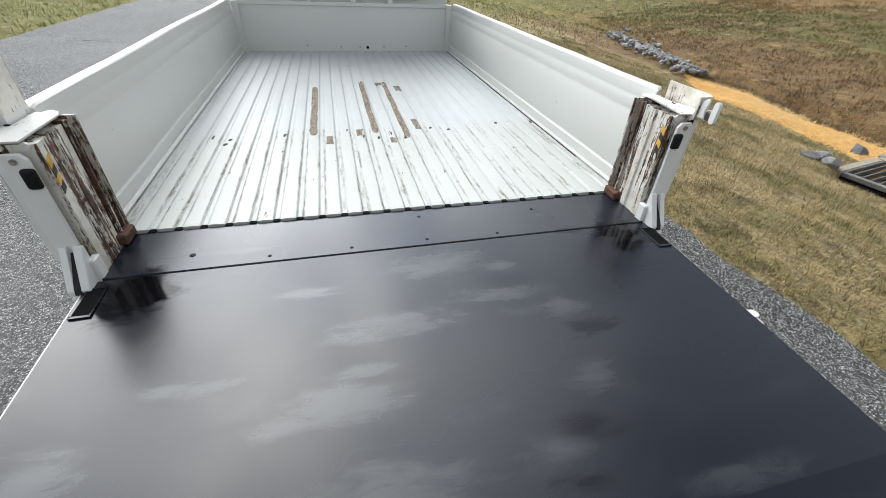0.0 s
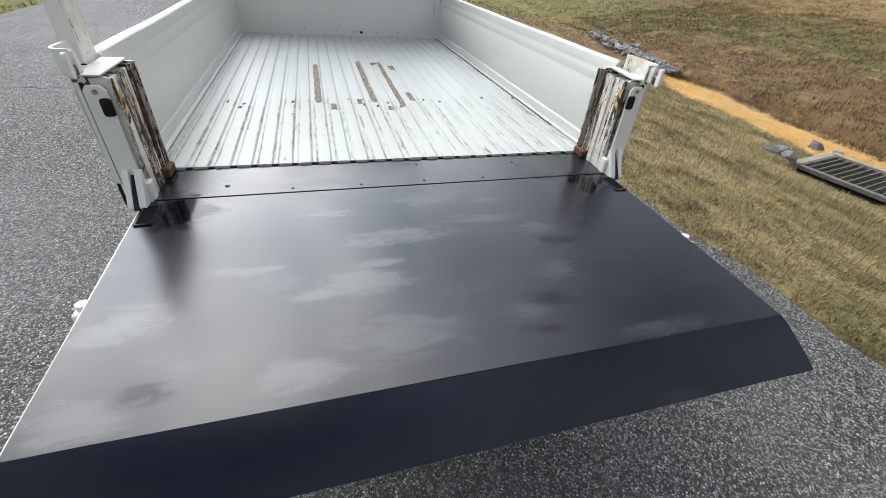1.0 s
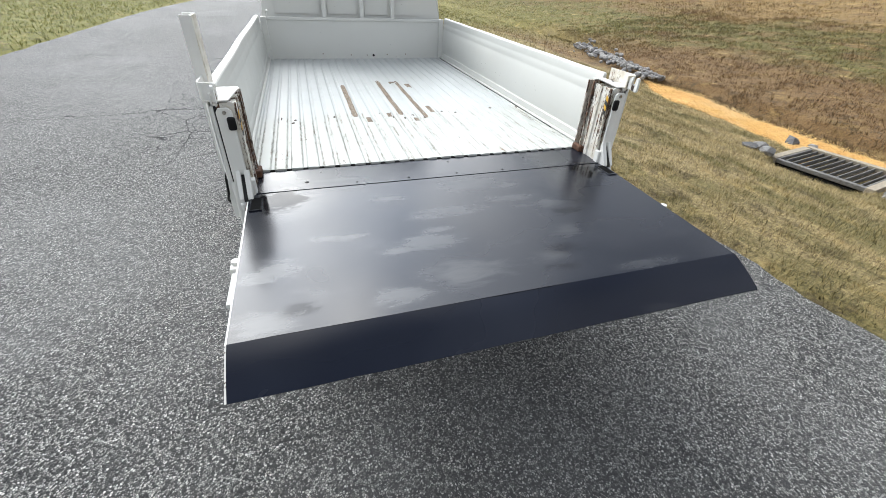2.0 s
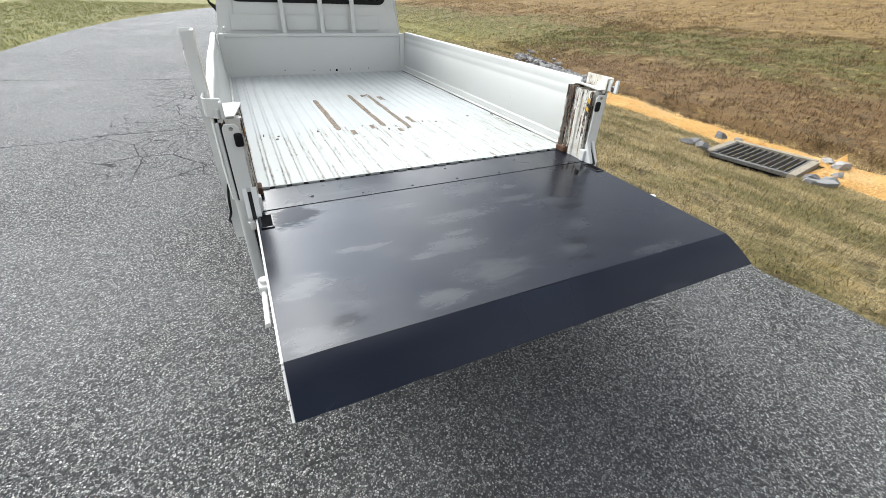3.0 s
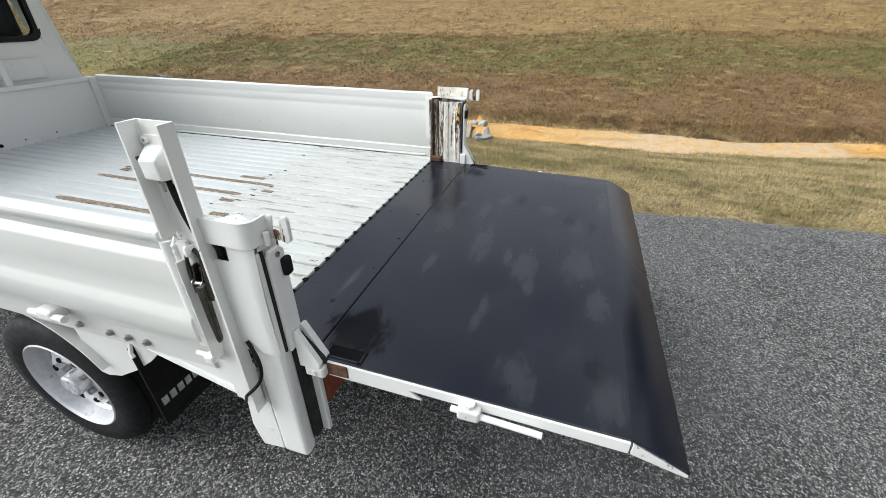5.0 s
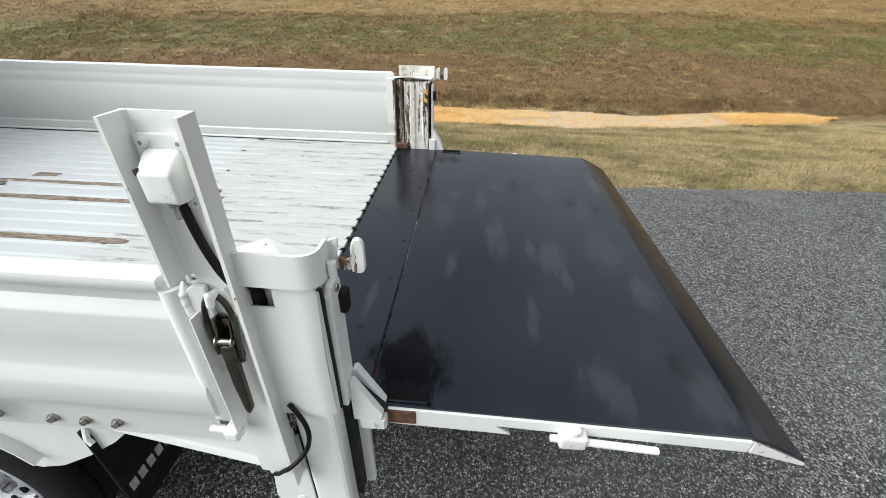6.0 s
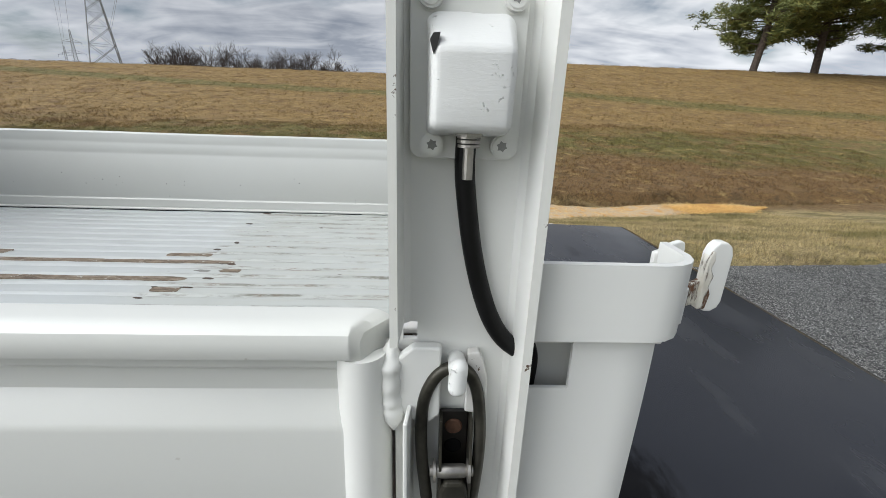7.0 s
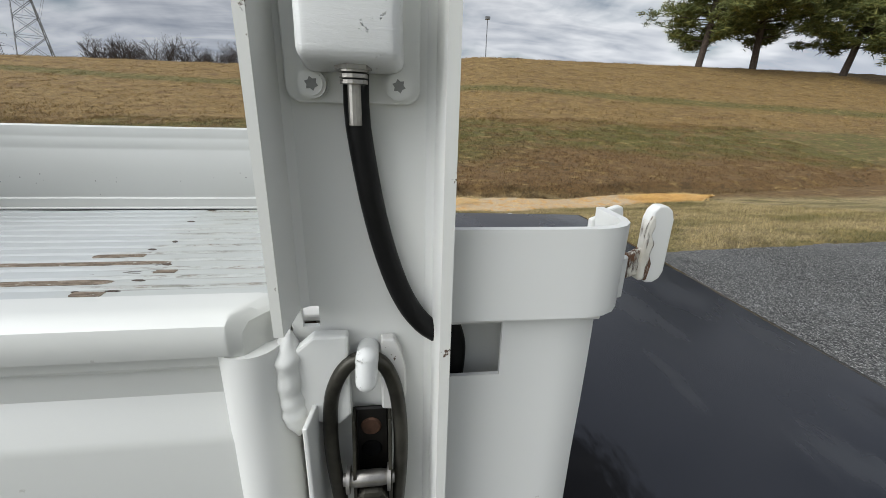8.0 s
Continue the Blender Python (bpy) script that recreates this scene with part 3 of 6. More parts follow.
def part(name, bm, material, parent, label="", smooth=False):
    """Links a bmesh, drawn in world places, as one mesh under a thing or a part."""
    me = bpy.data.meshes.new(name)
    bm.transform(Matrix.Translation(-place_of(parent)))
    for f in bm.faces:
        f.smooth = smooth
    bm.to_mesh(me)
    bm.free()
    me.materials.append(material)
    ob = new(name, me)
    ob.parent = parent
    if smooth:
        me.set_sharp_from_angle(angle=radians(32))
    return tagged(ob, label) if label else ob


def mesh_object(name, verts, faces, material, smooth=False):
    me = bpy.data.meshes.new(name)
    me.from_pydata(verts, [], faces)
    me.update()
    me.materials.append(material)
    if smooth:
        me.shade_smooth()
    return new(name, me)


# ---- ground, road, verge ----
def bend(y):
    """How far the road has swung to the right."""
    return 0.0 if y < 13 else 0.0085 * (min(y, 48) - 13) ** 2 + 0.55 * max(0.0, y - 48)


def road_left(y):
    return -5.15 + bend(y)


def road_right(y):
    if y > 8:
        return 1.90 + bend(y)
    return 2.10 - 0.075 * y if y < 2.5 else 1.9125 - 0.002 * (y - 2.5)


def smooth01(t):
    t = max(0.0, min(1.0, t))
    return t * t * (3 - 2 * t)


def swale(y):
    """Middle line of the ditch."""
    out = 0.42 * smooth01((-3.0 - y) / 3.0)
    return out + (7.0 + 0.010 * y * y * (1.0 if y > 0 else 0.9) + 0.02 * y if abs(y) < 14 else 7.0 + 0.010 * 196 + 0.02 * y)


CREST = 40.0


def height(x, y):
    """The lie of the land; the road is level at 0."""
    xr, xl, xs = road_right(y), road_left(y), swale(y)
    if xl <= x <= xr:
        return -0.05
    if x < xl:
        return -0.05 + 0.055 * smooth01((xl - x) / 0.5) + 0.3 * smooth01((xl - x) / 60)
    du, dv = (x - 5.815) * 0.982 - (y - 2.527) * -0.189, (x - 5.815) * 0.189 - (y - 2.527) * 0.982
    if -0.24 < du < 0.92 and 0.06 < dv < 0.98:
        return -1.25 if du > 0.10 else -0.80
    wob = 0.03 * noise.noise((x * 0.7, y * 0.7, 0)) + 0.012 * noise.noise((x * 2.3, y * 2.3, 4))
    if x < xs:
        t = (x - xr) / (xs - 0.55 - xr)
        dip = 0.15 * smooth01((du + 1.0) / 0.8) * smooth01((0.4 - du) / 0.3) * smooth01((dv + 0.1) / 0.2) * smooth01((1.15 - dv) / 0.2)
        return -0.05 + 0.04 * smooth01((x - xr) / 0.15) - 0.62 * smooth01(t) * (0.55 + 0.45 * t if t < 1 else 1) + wob * smooth01((x - xr) / 0.6) - dip
    top = 4.5 + 1.4 * smooth01((2 - y) / 11)
    d = x - xs
    bank = 0.17 * smooth01((d - 0.62 - 0.25 * noise.noise((y * 0.9, 3, 1))) / 0.18)
    xs = min(xs, 12.0)
    t = max(0.0, (x - xs - 0.6) / (CREST - xs - 0.6))
    z = -0.63 + bank + (top + 0.46) * (0.72 * t + 0.28 * t * t if t < 1 else 1.0 - 0.10 * smooth01((t - 1) * 0.3))
    return z + wob * (1 + 3 * min(1, t)) * (1 if t < 1 else 0.2)


def ground_sheet():
    xs = sorted({round(v, 3) for v in [*np.arange(-6.2, -4.4, 0.2), *np.arange(-4.0, 1.6, 0.8), *np.arange(1.6, 10.0, 0.13), *np.arange(10, 46, 0.9), *np.linspace(46, 140, 22), 200, 320, 600, 1200, 2500, *-np.geomspace(6.6, 2500, 30)]})
    ys = sorted({round(v, 3) for v in [*np.arange(-12, 16, 0.16), *np.arange(16, 60, 1.2), *-np.arange(12, 60, 1.2), *np.geomspace(60, 2500, 24), *-np.geomspace(60, 2500, 24)]})
    verts = [(x, y, height(x, y)) for y in ys for x in xs]
    n = len(xs)
    faces = [(j * n + i, j * n + i + 1, (j + 1) * n + i + 1, (j + 1) * n + i) for j in range(len(ys) - 1) for i in range(n - 1)]
    g = mesh_object("ground", verts, faces, TURF, True)
    tagged(g, "dormant tan and brown turf sloping into a ditch and up a hill", "grass", "", "structure")


ground_sheet()


def road_slab():
    """Asphalt with a thin ragged edge on both sides."""
    ys = [*np.arange(-60, -8, 2.0), *np.arange(-8, 16, 0.08), *np.arange(16, 90, 1.0)]
    verts, faces = [], []
    for y in ys:
        near = -8 <= y < 16
        jr = 0.05 * noise.noise((y * 2.1, 0, 0)) + 0.03 * noise.noise((y * 9, 5, 0)) if near else 0
        jl = 0.05 * noise.noise((y * 1.7, 9, 0)) if near else 0
        a, b = road_left(y) + jl, road_right(y) + jr
        verts += [(a - 0.05, y, -0.06), (a, y, -0.006), (a + 0.06, y, 0), (b - 0.06, y, 0), (b, y, -0.008), (b + 0.06, y, -0.06)]
    for j in range(len(ys) - 1):
        for i in range(5):
            faces.append((j * 6 + i, j * 6 + i + 1, (j + 1) * 6 + i + 1, (j + 1) * 6 + i))
    r = mesh_object("road", verts, faces, ASPHALT)
    tagged(r, "weathered grey asphalt road with cracks in one lane", "road", "", "structure")


road_slab()

# ---- verge: straw, rocks, drain, grass ----
def scatter_blades(name, spots, length, width, lean, material, label, category, seed, lift=0.0, spread=0.0, per=1):
    """Many thin tapering blades in one mesh; spots is an array of (x, y)."""
    rng = np.random.default_rng(seed)
    base = np.repeat(np.array(spots), per, axis=0)
    base = base + rng.normal(0, spread, base.shape) if spread else base
    n = len(base)
    z = np.array([height(x, y) for x, y in base]) + lift
    ang, ln = rng.uniform(0, 2 * math.pi, n), length * rng.uniform(0.5, 1.35, n)
    tilt = rng.uniform(lean[0], lean[1], n)
    side = ang + math.pi / 2 + rng.uniform(-0.5, 0.5, n)
    w = width * rng.uniform(0.6, 1.3, n)
    p = np.column_stack([base, z - 0.004])
    dx = np.column_stack([np.cos(side) * w / 2, np.sin(side) * w / 2, np.zeros(n)])
    tip = p + np.column_stack([np.cos(ang) * np.sin(tilt) * ln, np.sin(ang) * np.sin(tilt) * ln, np.cos(tilt) * ln + 0.004])
    v = np.empty((n * 3, 3))
    v[0::3], v[1::3], v[2::3] = p - dx, p + dx, tip
    me = bpy.data.meshes.new(name)
    me.vertices.add(n * 3)
    me.vertices.foreach_set("co", v.ravel())
    me.loops.add(n * 3)
    me.loops.foreach_set("vertex_index", np.arange(n * 3))
    me.polygons.add(n)
    me.polygons.foreach_set("loop_start", np.arange(0, n * 3, 3))
    me.polygons.foreach_set("loop_total", np.full(n, 3))
    me.update(calc_edges=True)
    me.materials.append(material)
    return tagged(new(name, me), label, category, "", "stuff")


def in_drain(x, y):
    return 5.70 < x < 7.15 and 1.40 < y < 2.80


def straw_width(y):
    """Half width of the mulched bed of the ditch, uneven along it."""
    if y > 7.4 or y < -7.3:
        return 0.0
    w = 0.62 - 0.18 * smooth01((y - 2.5) / 2.0) + 0.16 * noise.noise((y * 0.8, 2, 0)) + 0.10 * noise.noise((y * 2.9, 7, 0))
    return w * smooth01((7.4 - y) / 0.8) * smooth01((y + 7.3) / 0.7) * (0.80 + 0.20 * smooth01((y + 3.4) / 1.0))


def straw_mid(y):
    return swale(y) - 0.05


def straw_bed():
    verts, faces = [], []
    ys = np.arange(-7.3, 7.41, 0.10)
    n = 9
    for y in ys:
        w = max(0.02, straw_width(y))
        for i in range(n):
            x = straw_mid(y) + w * (2 * i / (n - 1) - 1) * (1 + 0.10 * noise.noise((y * 6, i * 3, 5)))
            edge = 0.02 if 0 < i < n - 1 else -0.03
            verts.append((x, y, height(x, y) + edge))
    for j in range(len(ys) - 1):
        for i in range(n - 1):
            mid = (Vector(verts[j * n + i]) + Vector(verts[(j + 1) * n + i + 1])) / 2
            if not (5.85 < mid.x < 7.0 and 1.50 < mid.y < 2.62):
                faces.append((j * n + i, j * n + i + 1, (j + 1) * n + i + 1, (j + 1) * n + i))
    b = mesh_object("clay_bed", verts, faces, SOIL, True)
    tagged(b, "bare orange clay bed of a drainage ditch", "ditch", "", "structure")
    rng = np.random.default_rng(5)
    spots = []
    while len(spots) < 30000:
        y = rng.uniform(-7.3, 7.4)
        w = straw_width(y)
        x = straw_mid(y) + rng.normal(0, 0.55) * w
        if -4.9 < y < -1.5 and rng.random() < 0.85 or noise.noise((x * 2.2, y * 1.1, 9)) > 0.18 + rng.normal(0, 0.15):
            continue
        if abs(x - straw_mid(y)) < w + 0.1 and not in_drain(x, y):
            spots.append((x, y))
    scatter_blades("straw_mulch", spots, 0.085, 0.006, (1.15, 1.55), STRAW, "orange straw mulch strewn over the ditch bed", "straw", 6, 0.028)


straw_bed()


def rock_mesh(seed, stretch):
    bm = bmesh.new()
    bmesh.ops.create_icosphere(bm, subdivisions=1, radius=1.0)
    for v in bm.verts:
        d = v.co.normalized()
        v.co = d * (1 + 0.45 * noise.noise(d * 1.6 + Vector((seed * 7, 0, 0))) + 0.22 * noise.noise(d * 3.4 + Vector((0, seed * 5, 0))))
        v.co = Vector((round(v.co.x * 3.2) / 3.2 * 0.4 + v.co.x * 0.6, v.co.y, round(v.co.z * 2.6) / 2.6 * 0.4 + v.co.z * 0.6))
        v.co = Vector((v.co.x * stretch[0], v.co.y * stretch[1], v.co.z * stretch[2]))
    me = bpy.data.meshes.new("rock")
    bm.to_mesh(me)
    bm.free()
    me.materials.append(ROCK)
    me.set_sharp_from_angle(angle=radians(20))
    return me


ROCKS = [rock_mesh(k, st) for k, st in enumerate(((1, 0.8, 0.6), (1.1, 0.7, 0.7), (0.9, 0.9, 0.55), (1.2, 0.8, 0.5), (0.8, 1.0, 0.75), (1.0, 0.65, 0.6)))]


def rock_pile():
    rng = random.Random(11)
    pile = thing("rock_pile", (8.3, 9.6, -0.6), "pile of loose grey riprap stones lining the ditch", "rocks")
    for k in range(290):
        f = rng.random()
        y = 7.2 + 5.6 * f
        mid = 7.72 + 0.27 * (y - 7.2)
        x = mid + rng.gauss(0, 0.20)
        r = rng.uniform(0.042, 0.105)
        o = new("rock", ROCKS[k % 6])
        o.parent = pile
        o.matrix_basis = Matrix.Translation((x - 8.3, y - 9.6, height(x, y) + 0.05 + r * 0.25 + max(0, 0.10 - abs(x - mid) * 0.2) + 0.6)) @ Euler((rng.uniform(-0.5, 0.5), rng.uniform(-0.5, 0.5), rng.uniform(0, 6.3))).to_matrix().to_4x4() @ Matrix.Scale(r, 4)


rock_pile()


def storm_drain():
    """A grated inlet in the ditch: concrete walls, steel frame and slanting bars."""
    ax, ay, zt = 5.815, 2.527, -0.565
    root = thing("storm_drain", (6.45, 2.1, -0.65), "square storm drain with a galvanised grate on a concrete box", "drain")
    turn = Matrix.Translation((ax, ay, zt)) @ Matrix.Rotation(math.atan2(-1.023, 0.197) + math.pi / 2, 4, "Z")
    W, D = 1.045, 1.06                   # along the ditch (local -y), away from the road (local x)

    def lb(name, x0, x1, y0, y1, z0, z1, mat, parent, label="", bev=0.006):
        bm = bmesh.new()
        box(bm, x0, x1, -y1, -y0, z0, z1, bev, 1, turn)
        return part(name, bm, mat, parent, label)
    # solid black block in place of the shaded opening
    lb("inlet_shade", 0.006, 0.064, 0.0, W, -0.22, -0.070, DARK, root, "black block for the shade under the front beam", 0)
    lb("front_beam", 0, 0.07, 0, W, -0.055, 0, GRATE, root, "grey steel front beam")
    lb("back_wall", D - 0.10, D, -0.06, W + 0.06, -0.7, 0.02, CONCRETE, root, "concrete back wall")
    for a in (-0.10, W):
        lb("side_wall", -0.02, D - 0.1, a, a + 0.10, -0.7, 0.012, CONCRETE, root, "stained concrete side wall")
    for a in (0.0, W - 0.03):
        lb("frame_bar", 0.07, D - 0.1, a, a + 0.03, -0.045, 0.006, GRATE, root)
    for k in range(11):
        y = 0.085 + 0.0875 * k
        lb("grate_bar", 0.07, D - 0.1, y, y + 0.017, -0.05, 0.002, GRATE, root, "", 0.003)
    # shallow floor, its depth's shade put into the colour
    lb("pit", 0.0, D - 0.1, 0.0, W, -0.66, -0.60, DARK, root, "pit floor blackened for the shade below the grate", 0)
    rng = random.Random(4)
    for k, (x, y, r) in enumerate(((5.74, 2.66, 0.15), (5.84, 2.84, 0.15), (6.02, 2.92, 0.12), (5.66, 2.86, 0.13), (6.85, 3.05, 0.15), (7.05, 2.85, 0.10), (6.15, 1.28, 0.15), (6.40, 1.15, 0.12), (7.15, 1.40, 0.20), (7.32, 1.62, 0.14), (6.72, 1.22, 0.10), (5.95, 1.22, 0.11))):
        o = tagged(new("rock", ROCKS[k % 6]), "grey stone beside the storm drain", "rock", "stones round the drain")
        r *= 0.84
        o.matrix_basis = Matrix.Translation((x, y, height(x, y) + r * 0.25)) @ Euler((rng.uniform(-0.4, 0.4), rng.uniform(-0.4, 0.4), rng.uniform(0, 6.3))).to_matrix().to_4x4() @ Matrix.Scale(r, 4)


storm_drain()


def stone_slab():
    """A flat broken slab lying beside the drain."""
    bm = bmesh.new()
    prism(bm, [(-0.19, -0.08), (-0.03, -0.11), (0.18, -0.07), (0.20, 0.04), (0.03, 0.09), (-0.17, 0.07)], "z", 0, 0.055, 0.010)
    me = bpy.data.meshes.new("stone_slab")
    bm.to_mesh(me)
    bm.free()
    me.materials.append(ROCK)
    o = tagged(new("stone_slab", me), "flat grey slab of stone beside the storm drain", "stone")
    o.matrix_basis = Matrix.Translation((6.16, 1.16, height(6.16, 1.16) + 0.01)) @ Euler((0.05, 0.04, -0.5)).to_matrix().to_4x4()


stone_slab()


def lay_grass():
    rng = np.random.default_rng(3)

    def pick(n, x0, x1, y0, y1, ok):
        out = []
        while len(out) < n:
            xs, ys = rng.uniform(x0, x1, n), rng.uniform(y0, y1, n)
            out += [(x, y) for x, y in zip(xs, ys) if ok(x, y)]
        return out[:n]

    def verge(x, y):
        clump = noise.noise((x * 1.9, y * 1.9, 1)) + 0.6 * noise.noise((x * 5.5, y * 5.5, 2))
        return x > road_right(y) - 0.02 + 0.07 * noise.noise((y * 3, 0, 0)) and x < straw_mid(y) + 0.05 - max(0.25, straw_width(y)) * 0.92 + rng.normal(0, 0.04) and not in_drain(x, y) and clump > -0.55 + rng.normal(0, 0.25)
    scatter_blades("verge_grass", pick(52000, 1.8, 7.4, -7, 11, verge), 0.046, 0.0048, (0.30, 1.40), BLADES, "short dormant tan grass with some green along the road", "grass", 21, 0, 0.024, 8)

    def bank(x, y):
        return x > straw_mid(y) + 0.05 + max(0.35, straw_width(y)) * 0.95 and noise.noise((x * 1.2, y * 1.6, 5)) + 0.5 * noise.noise((x * 4.5, y * 4.5, 2)) > -0.25 + rng.normal(0, 0.25)
    scatter_blades("bank_grass", pick(52000, 7.3, 17, -16, 16, bank), 0.065, 0.011, (0.35, 1.35), HILLBLADES, "brown and green dormant grass on the bank", "grass", 22, 0, 0.03, 5)

    lip = []
    while len(lip) < 5200:
        y = rng.uniform(-9, 8)
        x = straw_mid(y) + max(0.35, straw_width(y)) * 1.02 + rng.normal(0.08, 0.11)
        if not in_drain(x, y) and noise.noise((y * 2.3, 8, 0)) > -0.25:
            lip.append((x, y))
    scatter_blades("ditch_edge_grass", lip, 0.10, 0.009, (0.3, 1.3), EDGEBLADES, "dark brown matted grass hanging over the ditch edge", "grass", 25, 0, 0.02, 3)

    def far_bank(x, y):
        return x > road_right(y) + 0.1 and (x < 20 or y > 30)
    scatter_blades("far_bank_grass", pick(30000, 2, 34, 11, 48, far_bank), 0.085, 0.018, (0.35, 1.3), BLADES, "yellow-green dormant grass farther along the ditch", "grass", 26, 0, 0.06, 4)

    def hill(x, y):
        return noise.noise((x * 0.5, y * 0.35, 5)) + 0.5 * noise.noise((x * 2, y * 1.4, 2)) > -0.3 + rng.normal(0, 0.3)
    scatter_blades("hill_grass", pick(40000, 16, 41, -46, 46, hill), 0.090, 0.022, (0.35, 1.3), HILLBLADES, "straw-coloured grass over the hillside", "grass", 23, 0, 0.07, 5)

    def far_side(x, y):
        return x < road_left(y) - 0.03
    scatter_blades("far_verge_grass", pick(16000, -12, 1.5, 4, 40, far_side), 0.075, 0.014, (0.3, 1.25), GREENBLADES, "greener short grass across the road", "grass", 24, 0, 0.05, 4)


lay_grass()


# ---- distance ----
def leaf_tuft(rng, c, r, n, flat=0.5):
    """A tuft of needle sprays: thin triangles round a point."""
    v, f = [], []
    for _ in range(n):
        d = Vector((rng.gauss(0, 1), rng.gauss(0, 1), rng.gauss(0, 1) * flat + 0.15)).normalized()
        q = c + Vector((rng.gauss(0, 0.35), rng.gauss(0, 0.35), rng.gauss(0, 0.18))) * r
        s = d.cross(Vector((rng.gauss(0, 1), rng.gauss(0, 1), rng.gauss(0, 1)))).normalized() * r * 0.075
        k = len(v)
        v += [q - s, q + s, q + d * r * rng.uniform(0.6, 1.1)]
        f.append((k, k + 1, k + 2))
    return v, f


def pine(at, tall, lean, seed, spread, label):
    rng = random.Random(seed)
    root = thing("pine_tree", at, label, "tree", "pines on the hilltop")
    base = Vector(at)

    def trunk_at(f):
        return base + Vector((lean[0] * f * f * 1.3 + lean[0] * f, lean[1] * f + 0.5 * lean[1] * f * f, tall * f)) + Vector((0.10 * math.sin(f * 9 + seed), 0.10 * math.cos(f * 7 + seed), 0))
    bm = bmesh.new()
    tube(bm, [trunk_at(-0.04 + 1.0 * i / 14) for i in range(15)], 0.34, 10, 0.05)
    part("trunk", bm, BARK, root, "dark furrowed pine trunk", True)
    verts, faces = [], []
    limbs = bmesh.new()
    f = 0.16
    while f < 0.99:
        reach = spread * (1.0 - 0.80 * max(0, f - 0.30) / 0.70) * (0.62 + 0.38 * min(1, (f - 0.12) / 0.2))
        for k in range(rng.randint(4, 6)):
            a = rng.uniform(0, 2 * math.pi)
            ln = reach * rng.uniform(0.55, 1.12)
            p0 = trunk_at(f + rng.uniform(-0.015, 0.015))
            rise = rng.uniform(-0.16, 0.24) * ln
            pts = []
            for i in range(6):
                t = i / 5
                pts.append(p0 + Vector((math.cos(a + 0.25 * math.sin(t * 3)) * ln * t, math.sin(a + 0.25 * math.sin(t * 3)) * ln * t, rise * t + 0.10 * ln * t * t)))
            tube(limbs, pts, 0.075 * (1.1 - f), 5, 0.012)
            for i in range(1, 6):
                t = i / 5
                if t < 0.35:
                    continue
                for q in range(6 if t > 0.55 else 3):
                    off = Vector((rng.gauss(0, 0.22), rng.gauss(0, 0.22), rng.gauss(0.02, 0.10))) * ln * 0.56
                    c = pts[i] + off
                    nv, nf = leaf_tuft(rng, c, rng.uniform(0.40, 0.78), 34)
                    o = len(verts)
                    verts += nv
                    faces += [tuple(o + w for w in g) for g in nf]
                    if rng.random() < 0.5:
                        tube(limbs, [pts[i], c], 0.016, 3, 0.006)
        f += rng.uniform(0.030, 0.048)
    part("branchwork", limbs, BARK, root, "dark bare branchwork")
    me = bpy.data.meshes.new("crown")
    me.from_pydata([v - base for v in verts], [], faces)
    me.materials.append(NEEDLE)
    o = new("crown", me)
    o.parent = root
    tagged(o, "uneven crown of olive-green needle tufts with gaps")


def at_bearing(az, dist):
    return (-0.93 + dist * math.cos(radians(az)), 0.30 + dist * math.sin(radians(az)))


for az_, dist, tall, lean, seed, spread, lab in ((-37.0, 51, 15.5, (0.2, -0.9), 2, 5.6, "leaning pine with an olive-green crown on the hilltop"), (-42.0, 55, 19.0, (0.3, -0.5), 5, 7.2, "tall dark-green pine on the hilltop"), (-49.3, 60, 17.0, (0.2, -2.4), 9, 6.0, "leaning thin-crowned pine with a forked trunk"), (-55.5, 57, 15.0, (0.1, -0.6), 12, 5.8, "pine at the end of the hilltop row")):
    px, py = at_bearing(az_, dist)
    pine((px, py, height(px, py) - 0.05), tall, lean, seed, spread, lab)


def bare_woods():
    """Far winter trees: forking twigs in one mesh."""
    rng = random.Random(31)
    bm = bmesh.new()

    def grow(p, d, ln, r, depth):
        q = p + d * ln
        tube(bm, [p, q], r, 3, r * 0.65, False)
        if depth == 0:
            return
        for _ in range(rng.randint(3, 4) if depth > 1 else 4):
            nd = (d + Vector((rng.gauss(0, 0.55), rng.gauss(0, 0.55), rng.gauss(0.12, 0.25)))).normalized()
            grow(p + d * ln * rng.uniform(0.55, 1.0), nd, ln * rng.uniform(0.55, 0.80), r * 0.55, depth - 1)
    for k in range(58):
        az_ = 31.6 - 21 * (k / 57) + rng.uniform(-0.4, 0.4)
        x, y = at_bearing(az_, rng.uniform(140, 165))
        tall = 0.78 + 0.42 * math.sin(az_ * 1.15) ** 2
        grow(Vector((x, y, 5.4)), Vector((rng.gauss(0, 0.05), rng.gauss(0, 0.05), 1)).normalized(), rng.uniform(4.2, 5.8) * tall, 0.26, 4)
    for k in range(60):
        az_ = 31.6 - 21 * rng.random()
        x, y = at_bearing(az_, rng.uniform(135, 150))
        grow(Vector((x, y, 6.0)), Vector((rng.gauss(0, 0.1), rng.gauss(0, 0.1), 1)).normalized(), rng.uniform(2.0, 3.4), 0.16, 3)
    for k in range(26):
        az_ = -47.5 - 9 * (k / 25) + rng.uniform(-0.4, 0.4)
        x, y = at_bearing(az_, rng.uniform(95, 110))
        grow(Vector((x, y, 4.6)), Vector((rng.gauss(0, 0.1), rng.gauss(0, 0.1), 1)).normalized(), rng.uniform(1.0, 1.8), 0.10, 3)
    me = bpy.data.meshes.new("far_woods")
    bm.to_mesh(me)
    bm.free()
    me.materials.append(TWIG)
    tagged(new("far_woods", me), "line of bare winter trees far behind the hill", "trees", "", "stuff")


